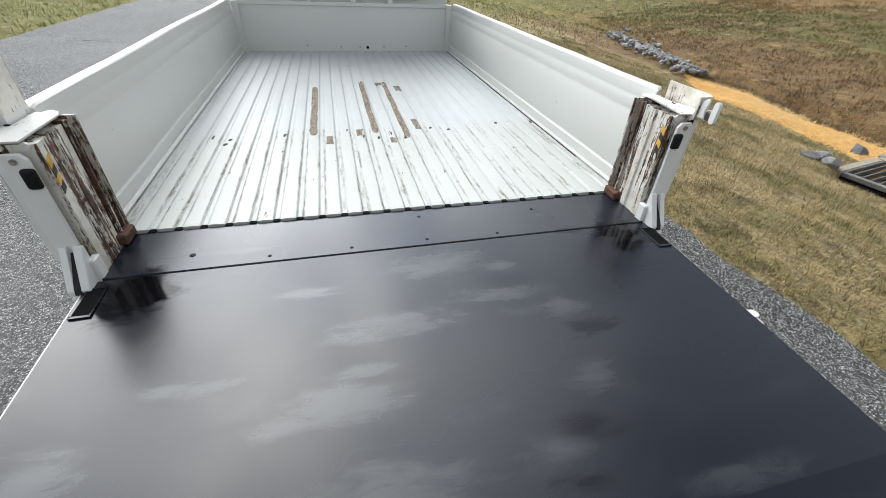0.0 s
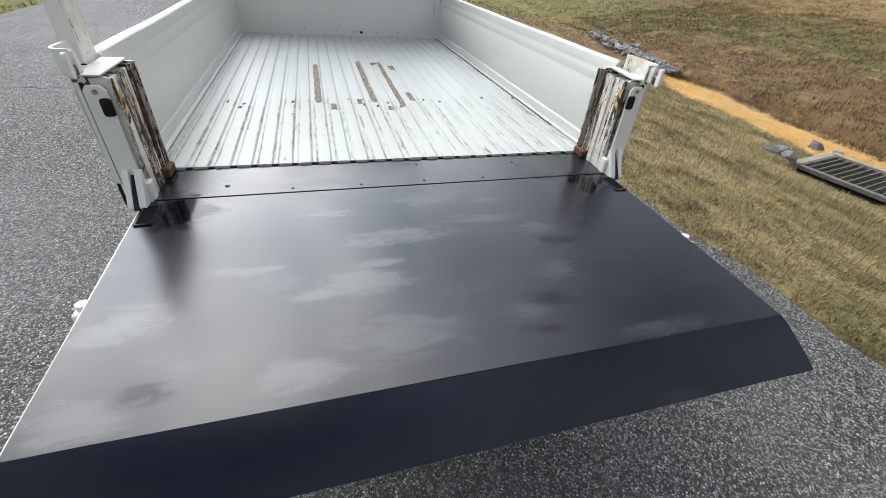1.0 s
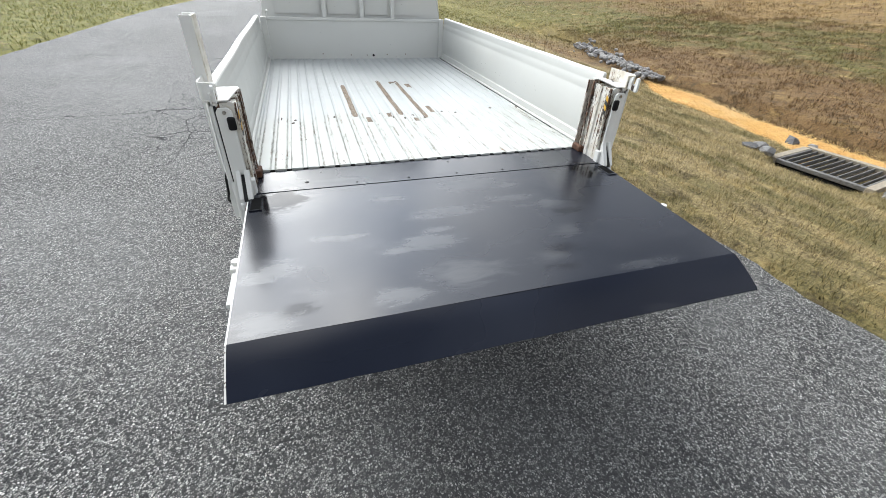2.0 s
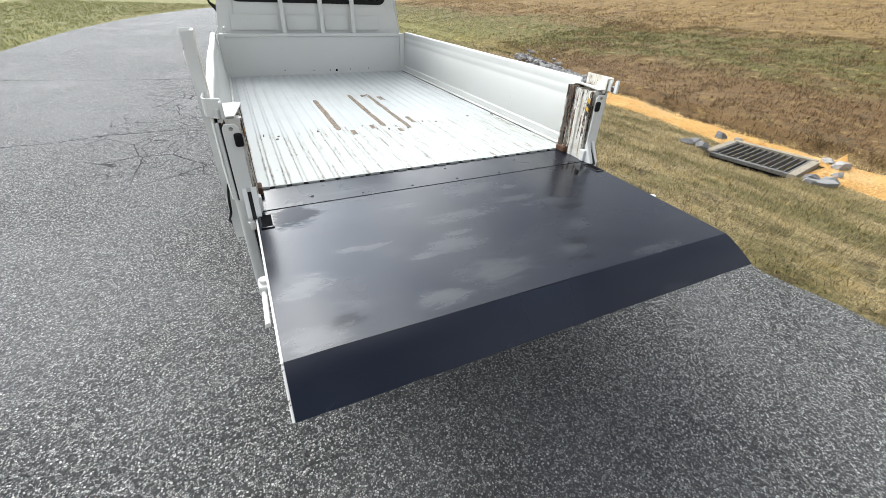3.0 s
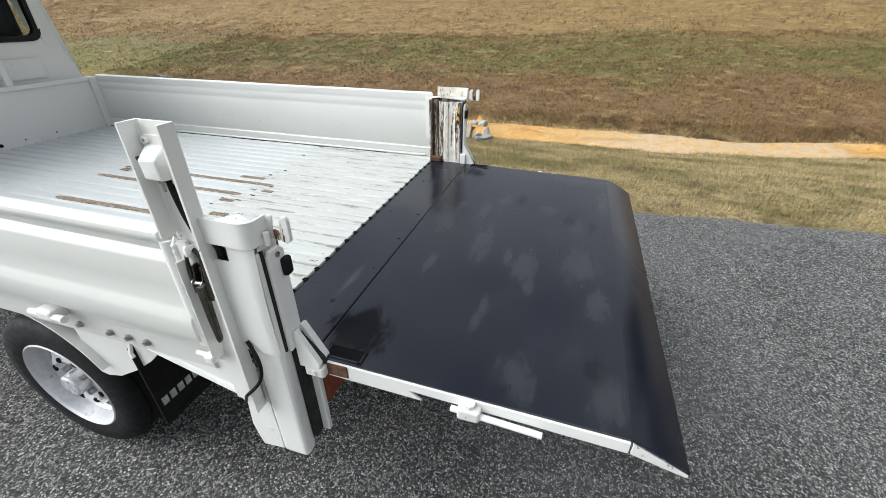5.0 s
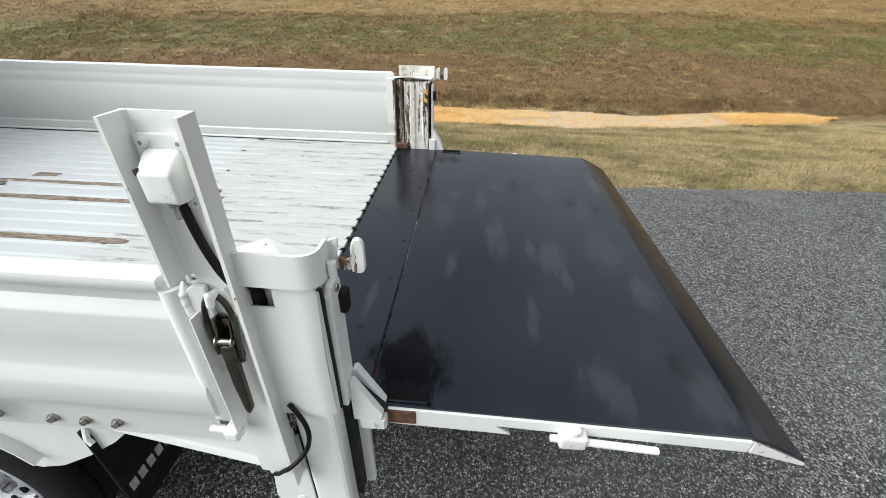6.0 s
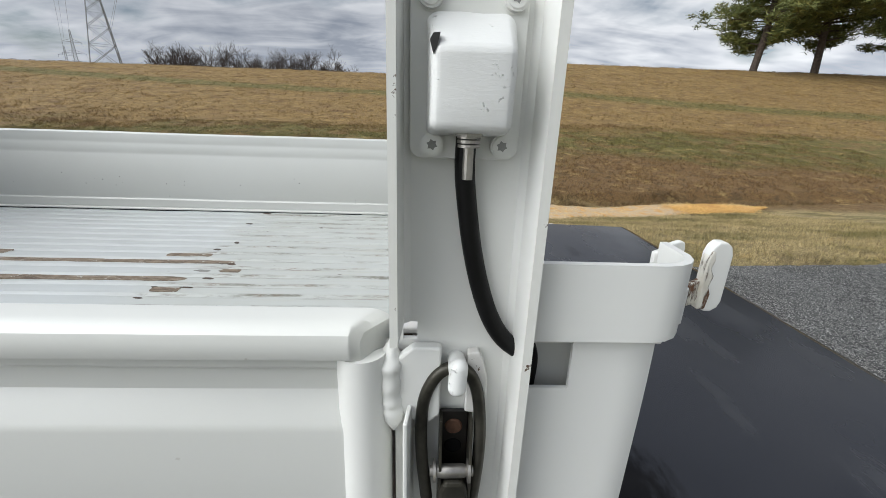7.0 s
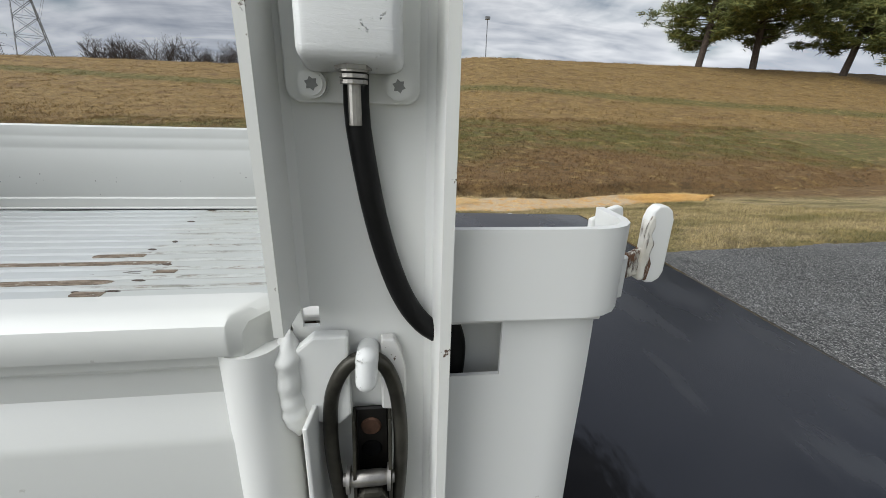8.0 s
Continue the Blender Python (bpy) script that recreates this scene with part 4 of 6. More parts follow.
bare_woods()


def lattice_tower(az_, dist, scale, label):
    """A steel transmission tower with three cross-arms."""
    x, y = at_bearing(az_, dist)
    root = thing("transmission_tower", (x, y, 3.8), label, "pylon", "towers of the power line")
    base = Vector((x, y, 3.8))
    turn = Matrix.Rotation(radians(az_ + 2), 3, "Z")

    def P(u, v, z):                     # u across the line of sight, v along it
        return base + turn @ Vector((v * scale, -u * scale, z * scale))

    def w(z):
        return 3.85 - 2.6 * z / 22 if z < 22 else 1.25 - 0.85 * (z - 22) / 24
    r = 0.085 * scale
    for a, b in ((-1, -1), (1, -1), (1, 1), (-1, 1)):
        bm = bmesh.new()
        tube(bm, [P(a * w(z), b * w(z), z) for z in (-1, 22, 46)], r * 1.35, 4)
        part("leg", bm, LATTICE, root)
    zs = [0, 5.5, 10.5, 14.5, 18, 20.6, 22.6, 24.5, 26.4, 28.3, 30.2, 32.1, 34, 36, 38, 40, 42, 44, 46]
    bm = bmesh.new()
    for z0, z1 in zip(zs, zs[1:]):
        for (a, b), (c, d) in (((-1, -1), (1, -1)), ((1, -1), (1, 1)), ((1, 1), (-1, 1)), ((-1, 1), (-1, -1))):
            tube(bm, [P(a * w(z0), b * w(z0), z0), P(c * w(z1), d * w(z1), z1)], r * 0.7, 3)
            tube(bm, [P(c * w(z0), d * w(z0), z0), P(a * w(z1), b * w(z1), z1)], r * 0.7, 3)
            tube(bm, [P(a * w(z1), b * w(z1), z1), P(c * w(z1), d * w(z1), z1)], r * 0.6, 3)
    part("lattice_bracing", bm, LATTICE, root)
    ends = []
    for z, h in ((23.6, 4.9), (30.4, 6.8), (38.0, 5.4)):
        for s in (-1, 1):
            bm = bmesh.new()
            for v in (-0.9, 0.9):
                tube(bm, [P(s * w(z), v * 0.9, z), P(s * h, 0, z)], r * 0.9, 4)
                tube(bm, [P(s * w(z + 2), v * 0.8, z + 2.0), P(s * h, 0, z)], r * 0.7, 4)
            part("cross_arm", bm, LATTICE, root)
        for s in (-1, 1):
            bm = bmesh.new()
            tube(bm, [P(s * h, 0, z), P(s * h, 0, z - 2.0)], 0.11 * scale, 6)
            part("insulator", bm, LATTICE, root)
            ends.append(P(s * h, 0, z - 2.0))
    return ends


near_ends = lattice_tower(35.5, 140, 1.0, "grey steel lattice transmission tower beyond the hill")
far_ends = lattice_tower(37.8, 430, 1.0, "small far-off lattice transmission tower")
far_ends2 = lattice_tower(38.5, 560, 1.0, "small far-off lattice transmission tower")


def wires():
    root = thing("power_line", (60, 40, 20), "thin sagging power line cables between towers", "cables")
    for k, (a, b) in enumerate(zip(near_ends, far_ends)):
        near = a + Vector((-140, -20, 0))
        for p, q, sag in ((a, b, 9.0), (a, near, 5.0)):
            bm = bmesh.new()
            tube(bm, [p.lerp(q, t) - Vector((0, 0, 4 * sag * t * (1 - t))) for t in np.linspace(0, 1, 13)], 0.032, 4)
            part("cable", bm, LATTICE, root)


wires()


def light_pole():
    x, y = at_bearing(-12.35, 80)
    root = thing("light_pole", (x, y, 5.0), "thin grey light pole beyond the hill", "lamp post")
    bm = bmesh.new()
    tube(bm, [(x, y, 5.0), (x, y, 16.2)], 0.11, 8, 0.07)
    part("pole", bm, LATTICE, root)
    bm = bmesh.new()
    box(bm, x - 0.3, x + 0.3, y - 0.42, y + 0.42, 16.1, 16.6, 0.08, 2)
    part("lamp_head", bm, LATTICE, root, "grey lamp head")


light_pole()


# ---- truck ----
XM = 0.05                               # the truck's middle line
truck = thing("flatbed_truck", (XM, 1.5, 0), "white flatbed truck with a scuffed ribbed bed and black tail lift", "truck")
FLOOR, EDGE, FRONT = 0.756, 0.330, 2.705   # bed floor's height, its rear and front ends


def bed_floor():
    bm = bmesh.new()
    pitch, x0, x1 = 0.0619, -0.703, 0.803
    prof = [(x0, FLOOR)]
    x = x0 + 0.025
    while x + 0.03 < x1:
        prof += [(x, FLOOR), (x + 0.006, FLOOR - 0.0055), (x + 0.016, FLOOR - 0.0055), (x + 0.022, FLOOR), (x + 0.040, FLOOR + 0.0012)]
        x += pitch
    prof.append((x1, FLOOR))
    ys = [EDGE + (FRONT - EDGE) * i / 24 for i in range(25)]
    rows = []
    for k, y in enumerate(ys):
        row = []
        for (px, pz) in prof:
            dent = 0.0022 * noise.noise((px * 4, y * 3, 0)) + 0.001 * noise.noise((px * 22, y * 6, 2))
            back = 0.012 if k == 0 and pz < FLOOR - 0.004 else 0.0
            row.append(bm.verts.new((px, y + back, pz + dent)))
        rows.append(row)
    for a, b in zip(rows, rows[1:]):
        for i in range(len(prof) - 1):
            bm.faces.new((a[i], a[i + 1], b[i + 1], b[i]))
    low = [bm.verts.new((v.co.x, v.co.y, FLOOR - 0.024)) for v in rows[0]]
    for i in range(len(prof) - 1):
        bm.faces.new((low[i], low[i + 1], rows[0][i + 1], rows[0][i]))
    floor = part("bed_floor", bm, BED, truck, "white corrugated steel bed floor with worn paint", True)
    x = x0 + 0.025
    while x + 0.03 < x1:               # a black block at each groove's end stands for the shade in the gap
        bm = bmesh.new()
        box(bm, x + 0.001, x + 0.021, EDGE - 0.0065, EDGE + 0.010, FLOOR - 0.012, FLOOR - 0.0035, 0.0015, 1)
        part("groove_end_shade", bm, DARK, floor, "black block for the shade in a groove's end")
        x += pitch
    bm = bmesh.new()
    box(bm, -0.70, 0.80, EDGE + 0.004, FRONT, FLOOR - 0.055, FLOOR - 0.014)
    part("bed_underside", bm, BLACKMETAL, truck)
    return floor


floor = bed_floor()


def residue(x, y0, y1, w, hook=0.0):
    """A ragged strip of old glue along a rib."""
    bm = bmesh.new()
    n = 44
    L, R = [], []
    for i in range(n + 1):
        y = y0 + (y1 - y0) * i / n
        xx = x + 0.0015 * noise.noise((y * 5, x * 7, 1))
        a = w * (0.42 + 0.09 * noise.noise((y * 9, x * 9, 3)) + 0.07 * noise.noise((y * 31, x, 8)))
        b = w * (0.42 + 0.09 * noise.noise((y * 10, x * 5, 6)) + 0.07 * noise.noise((y * 34, x, 2)))
        e = min(1, (i + 1) / 2.5, (n + 1 - i) / 2.5)
        L.append(bm.verts.new((xx - a * e, y, FLOOR + 0.0022)))
        R.append(bm.verts.new((xx + b * e, y, FLOOR + 0.0022)))
    low = [[bm.verts.new(v.co - Vector((0, 0, 0.004))) for v in row] for row in (L, R)]
    for i in range(n):
        bm.faces.new((L[i], R[i], R[i + 1], L[i + 1]))
        bm.faces.new((low[0][i], L[i], L[i + 1], low[0][i + 1]))
        bm.faces.new((R[i], low[1][i], low[1][i + 1], R[i + 1]))
    part("glue_strip", bm, RESIDUE, floor, "brown glue residue strip")


residue(-0.203, 0.965, 1.70, 0.034)
residue(0.049, 0.960, 1.81, 0.032)
residue(0.176, 0.890, 1.78, 0.031)
residue(0.236, 0.985, 1.12, 0.030)
residue(0.240, 1.590, 1.69, 0.040)
residue(0.145, 1.720, 1.765, 0.050)
residue(-0.018, 0.94, 1.01, 0.028)
residue(-0.140, 0.865, 0.945, 0.032)
residue(0.110, 0.845, 0.90, 0.026)


def floor_chips():
    """Small dark breaks in the paint where the worn part of the floor begins, and some towards the tail."""
    rng = random.Random(8)
    for k in range(24):
        x = -0.636 + 0.0619 * k
        for _ in range(rng.choice((0, 0, 1, 1, 2))):
            y, ln, w = rng.gauss(0.955, 0.045), rng.uniform(0.010, 0.045), rng.uniform(0.003, 0.009)
            bm = bmesh.new()
            cx = x + rng.uniform(-0.014, 0.014)
            prism(bm, [(cx - w, y), (cx - w * 0.3, y - ln * 0.3), (cx + w * 0.8, y + ln * 0.1), (cx + w, y + ln * 0.7), (cx + w * 0.1, y + ln), (cx - w * 0.7, y + ln * 0.6)], "z", FLOOR - 0.001, FLOOR + 0.0021)
            part("paint_chip", bm, CHIP, floor)


floor_chips()


def side_panel(s):
    """A drop side: rolled rim, pressed ridges outside, plain grooves inside. s: -1 left, 1 right."""
    bm = bmesh.new()
    u0 = 0.753                          # inner face at the floor, from the middle line
    prof = [(u0, 0.742), (u0 + 0.002, 0.80), (u0 + 0.007, 0.806), (u0 + 0.007, 0.815), (u0 + 0.004, 0.822), (u0 + 0.015, 0.985), (u0 + 0.0172, 0.991), (u0 + 0.0176, 0.998),
            (u0 + 0.017, 1.004), (u0 + 0.019, 1.030), (u0 + 0.0208, 1.035), (u0 + 0.0212, 1.041), (u0 + 0.021, 1.045), (u0 + 0.023, 1.066),
            (u0 + 0.0245, 1.0745), (u0 + 0.029, 1.0790), (u0 + 0.046, 1.0800), (u0 + 0.053, 1.0788), (u0 + 0.0575, 1.0750), (u0 + 0.0590, 1.0700), (u0 + 0.0590, 1.0630), (u0 + 0.0575, 1.0585), (u0 + 0.0530, 1.0570), (u0 + 0.0475, 1.0560),
            (u0 + 0.0470, 1.0470), (u0 + 0.0440, 1.0435), (u0 + 0.0375, 1.0420), (u0 + 0.0370, 1.0230), (u0 + 0.0400, 1.0190), (u0 + 0.0500, 1.0060), (u0 + 0.0515, 1.0000), (u0 + 0.0505, 0.940), (u0 + 0.0500, 0.890),
            (u0 + 0.0525, 0.882), (u0 + 0.0605, 0.862), (u0 + 0.0620, 0.852), (u0 + 0.0615, 0.812), (u0 + 0.056, 0.795), (u0 + 0.030, 0.790), (u0 + 0.028, 0.742)]
    ys = [0.345, 0.3475, 0.351, 0.355, 0.360, 0.366] + [0.374 + (FRONT - 0.374) * i / 30 for i in range(31)]
    rows = []
    for y in ys:
        row = []
        for u, z in prof:
            d = 0.0034 * noise.noise((y * 2.2, z * 7, s * 3)) + 0.0014 * noise.noise((y * 9, z * 16, s))
            e = max(0, (0.360 - y) / 0.015) ** 2 if z > 1.05 else 0.0      # the rim rounds off at its end
            curl = 0.017 * smooth01((u - u0 - 0.034) / 0.024) * smooth01((0.374 - y) / 0.029)
            row.append(bm.verts.new((XM + s * (u + d - 0.004 * e * smooth01((u - u0 - 0.03) / 0.02)), y + curl, z + 0.4 * d - 0.006 * e * smooth01((z - 1.04) / 0.03))))
        rows.append(row)
    n = len(prof)
    for a, b in zip(rows, rows[1:]):
        for i in range(n):
            bm.faces.new((a[i], a[(i + 1) % n], b[(i + 1) % n], b[i]))
    bm.faces.new(rows[0])
    bm.faces.new(rows[-1])
    bmesh.ops.recalc_face_normals(bm, faces=bm.faces[:])
    p = part("side_panel", bm, WHITE, truck, "white pressed-steel drop side with rolled rim", True)
    bm = bmesh.new()
    prism(bm, [(2.600, 1.034), (2.635, 1.034), (2.665, 0.795), (2.640, 0.795)], "x", *sorted((XM + s * 0.790, XM + s * 0.815)), 0.002)
    part("front_stay", bm, BLACKMETAL, p, "dark front stay of the drop side")
    bm = bmesh.new()                    # seam strip along the floor
    box(bm, *sorted((XM + s * 0.738, XM + s * 0.754)), EDGE + 0.05, FRONT, FLOOR + 0.002, FLOOR + 0.012, 0.003, 1)
    part("floor_seam", bm, WHITE, p)
    if s > 0:
        bm = bmesh.new()
        box(bm, XM + 0.7360, XM + 0.7382, EDGE + 0.28, FRONT - 0.01, FLOOR - 0.002, FLOOR + 0.0040)
        part("seam_gap", bm, DARK, p, "dark gap along the floor seam")
    bm = bmesh.new()                    # rail under the side
    prism(bm, [(XM + s * 0.74, 0.74), (XM + s * 0.775, 0.735), (XM + s * 0.775, 0.672), (XM + s * 0.768, 0.665), (XM + s * 0.740, 0.665)], "y", 0.40, 2.70)
    rail = part("bed_rail", bm, WHITE, truck, "white rail under the bed side")
    for y in (0.605, 0.667, 0.732, 0.843, 1.30, 1.72, 2.2):
        bm = bmesh.new()
        tube(bm, [(XM + s * 0.772, y, 0.702), (XM + s * 0.780, y, 0.702)], 0.010, 12)
        tube(bm, [(XM + s * 0.778, y, 0.702), (XM + s * 0.786, y, 0.702)], 0.0065, 6)
        part("bolt", bm, STEEL, rail)
    for y in (0.880, 1.78, 2.48):       # hinges of the drop side
        bm = bmesh.new()
        box(bm, *sorted((XM + s * 0.775, XM + s * 0.822)), y - 0.030, y + 0.030, 0.738, 0.772, 0.008, 2)
        tube(bm, [(XM + s * 0.812, y - 0.062, 0.752), (XM + s * 0.812, y + 0.062, 0.752)], 0.010, 12)
        part("side_hinge", bm, FRESH, p, "white painted hinge knuckle")
    return p


left_side, right_side = side_panel(-1), side_panel(1)


def tail_end(s):
    """Rounded upright at the rear end of a drop side, with a welded lug."""
    bm = bmesh.new()
    face = [(XM + s * (0.758 + 0.052 * math.sin(t) ** 0.35), 0.3630 - 0.0175 * math.cos(t)) for t in np.linspace(0, math.pi, 15)]
    prism(bm, face, "z", 0.79, 1.0565)
    part("end_post", bm, FRESH, left_side if s < 0 else right_side, "", True)


for s in (-1, 1):
    tail_end(s)


def bulkhead():
    bm = bmesh.new()
    prism(bm, [(FRONT, 0.74), (FRONT, 1.048), (FRONT - 0.012, 1.050), (FRONT - 0.012, 1.072), (FRONT + 0.030, 1.072), (FRONT + 0.030, 0.74)], "x", -0.70, 0.80, 0.002)
    b = part("bulkhead", bm, WHITE, truck, "white steel bulkhead behind the cab")
    for s in (-1, 1):
        bm = bmesh.new()
        box(bm, *sorted((XM + s * 0.722, XM + s * 0.765)), FRONT - 0.022, FRONT + 0.01, 0.745, 1.07, 0.004)
        part("corner_post", bm, WHITE, b)
    bm = bmesh.new()
    lathe(bm, [(0.0, -0.001), (0.010, -0.001), (0.010, 0.004)], (0.177, FRONT - 0.003, 0.782), "y", 12)
    part("drain_hole", bm, DARK, b, "dark round drain hole")
    for x in (-0.26, -0.02, 0.12, 0.30, 0.47):
        bm = bmesh.new()
        lathe(bm, [(0.0, -0.0015), (0.0045, -0.001), (0.005, 0.003)], (x, FRONT - 0.002, 0.79 + 0.006 * math.sin(x * 40)), "y", 8)
        part("screw", bm, RUST, b)
    for x, z1 in ((-0.212, 1.72), (0.096, 1.72), (0.360, 1.72)):
        bm = bmesh.new()
        a = Matrix.Translation((x, FRONT + 0.015, 1.06)) @ Matrix.Rotation(radians(-2.0), 4, "X")
        box(bm, -0.017, 0.017, -0.012, 0.012, 0, 0.72, 0.004, 1, a)
        part("guard_bar", bm, WHITE, b, "white upright guard bar across the rear window")
    bm = bmesh.new()
    tube(bm, [(-0.665, FRONT - 0.005, 1.070), (-0.665, FRONT - 0.005, 1.105), (-0.655, FRONT - 0.03, 1.118), (-0.655, FRONT - 0.05, 1.112)], 0.006, 8)
    part("rope_hook", bm, WHITE, b)


bulkhead()


# ---- cab ----
def cab():
    """Cab shell of real panels round open windows."""
    y0, y1, zb, zt = 2.765, 4.15, 0.93, 1.86

    def half(z):                        # half width at a height
        return 0.757 if z < 1.05 else 0.757 - 0.145 * (z - 1.05)
    bm = bmesh.new()

    def quad(pts):
        bm.faces.new([bm.verts.new(p) for p in pts])

    def rear(z):
        return y0 + 0.015 + max(0, z - 1.05) * 0.06
    # rear wall round the window
    w0, w1, h0, h1 = XM - 0.615, XM + 0.615, 1.30, 1.70
    strips = [(-9, w0, zb, zt), (w1, 9, zb, zt), (w0, w1, zb, h0), (w0, w1, h1, zt)]
    for a, b, z0, z1 in strips:
        zs = sorted({z0, z1, *[z for z in (1.05,) if z0 < z < z1]})
        for q0, q1 in zip(zs, zs[1:]):
            def lim(v, z):
                return max(XM - half(z), min(XM + half(z), v))
            quad([(lim(a, q0), rear(q0), q0), (lim(b, q0), rear(q0), q0), (lim(b, q1), rear(q1), q1), (lim(a, q1), rear(q1), q1)])
    # roof
    quad([(XM - half(zt), rear(zt), zt), (XM + half(zt), rear(zt), zt), (XM + half(zt) - 0.036, 3.62, zt), (XM - half(zt) + 0.036, 3.62, zt)])
    # front, below the windscreen, and floor
    quad([(XM - 0.6945, y1, zb), (XM + 0.6945, y1, zb), (XM + 0.684, y1, 1.12), (XM - 0.684, y1, 1.12)])
    quad([(XM - 0.757, y0, zb), (XM + 0.757, y0, zb), (XM + 0.6945, y1, zb), (XM - 0.6945, y1, zb)])
    for s in (-1, 1):
        def pt(y, z):
            return (XM + s * (half(z) - 0.050 * max(0, y - 2.9)), y, z)
        sill, head = 1.15, 1.76
        quad([pt(rear(zb), zb), pt(y1, zb), pt(y1, 1.05), pt(rear(1.05), 1.05)])
        quad([pt(rear(1.05), 1.05), pt(y1, 1.05), pt(y1, 1.12), pt(rear(sill), sill)])
        quad([pt(rear(sill), sill), pt(2.98, sill), pt(3.02, head), pt(rear(head), head)])
        quad([pt(rear(head), head), pt(3.62, head), pt(3.62, zt), pt(rear(zt), zt)])
        quad([pt(4.02, sill), pt(y1, 1.12), pt(3.62, zt), pt(3.56, head)])
    bmesh.ops.remove_doubles(bm, verts=bm.verts[:], dist=0.0006)
    bmesh.ops.recalc_face_normals(bm, faces=bm.faces[:])
    bmesh.ops.solidify(bm, geom=bm.faces[:], thickness=0.022)
    for v in bm.verts:                  # keep sharp corners from running out
        v.co = Vector((max(XM - half(v.co.z), min(XM + half(v.co.z), v.co.x)), max(y0, min(y1, v.co.y)), max(zb, min(zt, v.co.z))))
    c = part("cab", bm, WHITE, truck, "white cab with a wide rear window")
    # pressed fields below the window
    for a, b in ((-0.60, -0.245), (-0.18, 0.065), (0.13, 0.33), (0.39, 0.60)):
        bm = bmesh.new()
        prism(bm, [(a, 1.09), (b, 1.09), (b, 1.19), (b - 0.01, 1.20), (a + 0.01, 1.20), (a, 1.19)], "y", 2.776, 2.7745, 0.0)
        part("pressed_panel", bm, WHITE, c)
    # window
    bm = bmesh.new()

    def ring(g, rad):
        pts = []
        for cx, cz, t0 in ((w1 + g - rad, h1 + g - rad, 0), (w0 - g + rad, h1 + g - rad, 90), (w0 - g + rad, h0 - g + rad, 180), (w1 + g - rad, h0 - g + rad, 270)):
            pts += [(cx + rad * math.cos(radians(t0 + a)), cz + rad * math.sin(radians(t0 + a))) for a in (0, 22, 45, 68, 90)]
        return pts
    loops = [[bm.verts.new((x, y, z)) for x, z in ring(g, rad)] for g, rad, y in ((0.016, 0.06, rear(1.35) + 0.004), (0.014, 0.06, rear(1.35) - 0.010), (-0.016, 0.04, rear(1.35) - 0.008), (-0.018, 0.04, rear(1.35) + 0.022))]
    for la, lb_ in zip(loops, loops[1:]):
        for i in range(len(la)):
            j = (i + 1) % len(la)
            bm.faces.new((la[i], la[j], lb_[j], lb_[i]))
    bmesh.ops.recalc_face_normals(bm, faces=bm.faces[:])
    w = part("rear_window", bm, RUBBER, c, "black rubber window seal")
    bm = bmesh.new()
    box(bm, w0 + 0.01, w1 - 0.01, rear(1.35) + 0.002, rear(1.35) + 0.006, h0, h1)
    g = part("pane", bm, GLASS, w, "tinted rear window glass")
    g.visible_shadow = False
    # inside
    for x in (XM - 0.36, XM + 0.42):
        bm = bmesh.new()
        box(bm, x - 0.20, x + 0.20, 2.90, 3.05, 0.85, 1.64, 0.06, 4)
        box(bm, x - 0.24, x + 0.24, 2.98, 3.45, 0.72, 0.88, 0.04, 3)
        part("seat", bm, SEAT, c, "dark grey cloth seat")
    bm = bmesh.new()
    box(bm, XM - 0.52, XM + 0.52, 2.84, 4.10, 0.45, 0.925, 0.03, 2)
    part("engine_bay", bm, BLACKMETAL, c, "black underside of the cab")
    bm = bmesh.new()
    box(bm, XM - 0.66, XM + 0.66, 3.80, 4.10, 0.95, 1.15, 0.04, 3)
    part("dashboard", bm, SEAT, c)
    bm = bmesh.new()
    pts = [Vector((XM + 0.36, 3.50, 1.17)) + Matrix.Rotation(radians(52), 3, "X") @ Vector((0.19 * math.cos(t), 0.19 * math.sin(t), 0)) for t in np.linspace(0, 2 * math.pi, 33)]
    tube(bm, pts, 0.014, 8, cap=False)
    tube(bm, [(XM + 0.36, 3.50, 1.17), (XM + 0.36, 3.80, 0.98)], 0.03, 8)
    box(bm, XM + 0.19, XM + 0.53, 3.475, 3.52, 1.155, 1.18, 0.006, 1)
    part("steering_wheel", bm, RUBBER, c, "black steering wheel")
    # door and handle, left
    for s in (-1, 1):
        bm = bmesh.new()
        skew = Matrix.Translation((XM + s * 0.757, 2.9, 0)) @ Matrix.Rotation(s * math.atan(0.050), 4, "Z")
        box(bm, *sorted((-s * 0.004, s * 0.008)), 0.08, 1.10, 0.945, 1.10, 0.004, 1, skew)
        d = part("cab_door", bm, WHITE, c, "white cab door")
        bm = bmesh.new()
        box(bm, *sorted((s * 0.006, s * 0.022)), 0.14, 0.26, 0.99, 1.02, 0.005, 1, skew)
        part("door_handle", bm, RUBBER, d, "black door handle")
        bm = bmesh.new()
        tube(bm, [(XM + s * 0.690, 3.86, 1.13), (XM + s * 0.735, 3.80, 1.17), (XM + s * 0.790, 3.76, 1.25), (XM + s * 0.800, 3.75, 1.34)], 0.009, 8)
        tube(bm, [(XM + s * 0.690, 3.86, 1.24), (XM + s * 0.740, 3.80, 1.21), (XM + s * 0.790, 3.76, 1.25)], 0.008, 8)
        arm = part("mirror_arm", bm, RUBBER, c, "black mirror arm")
        bm = bmesh.new()
        box(bm, *sorted((XM + s * 0.750, XM + s * 0.865)), 3.73, 3.78, 1.315, 1.53, 0.02, 3)
        part("mirror_head", bm, RUBBER, arm, "black wing mirror")
        bm = bmesh.new()
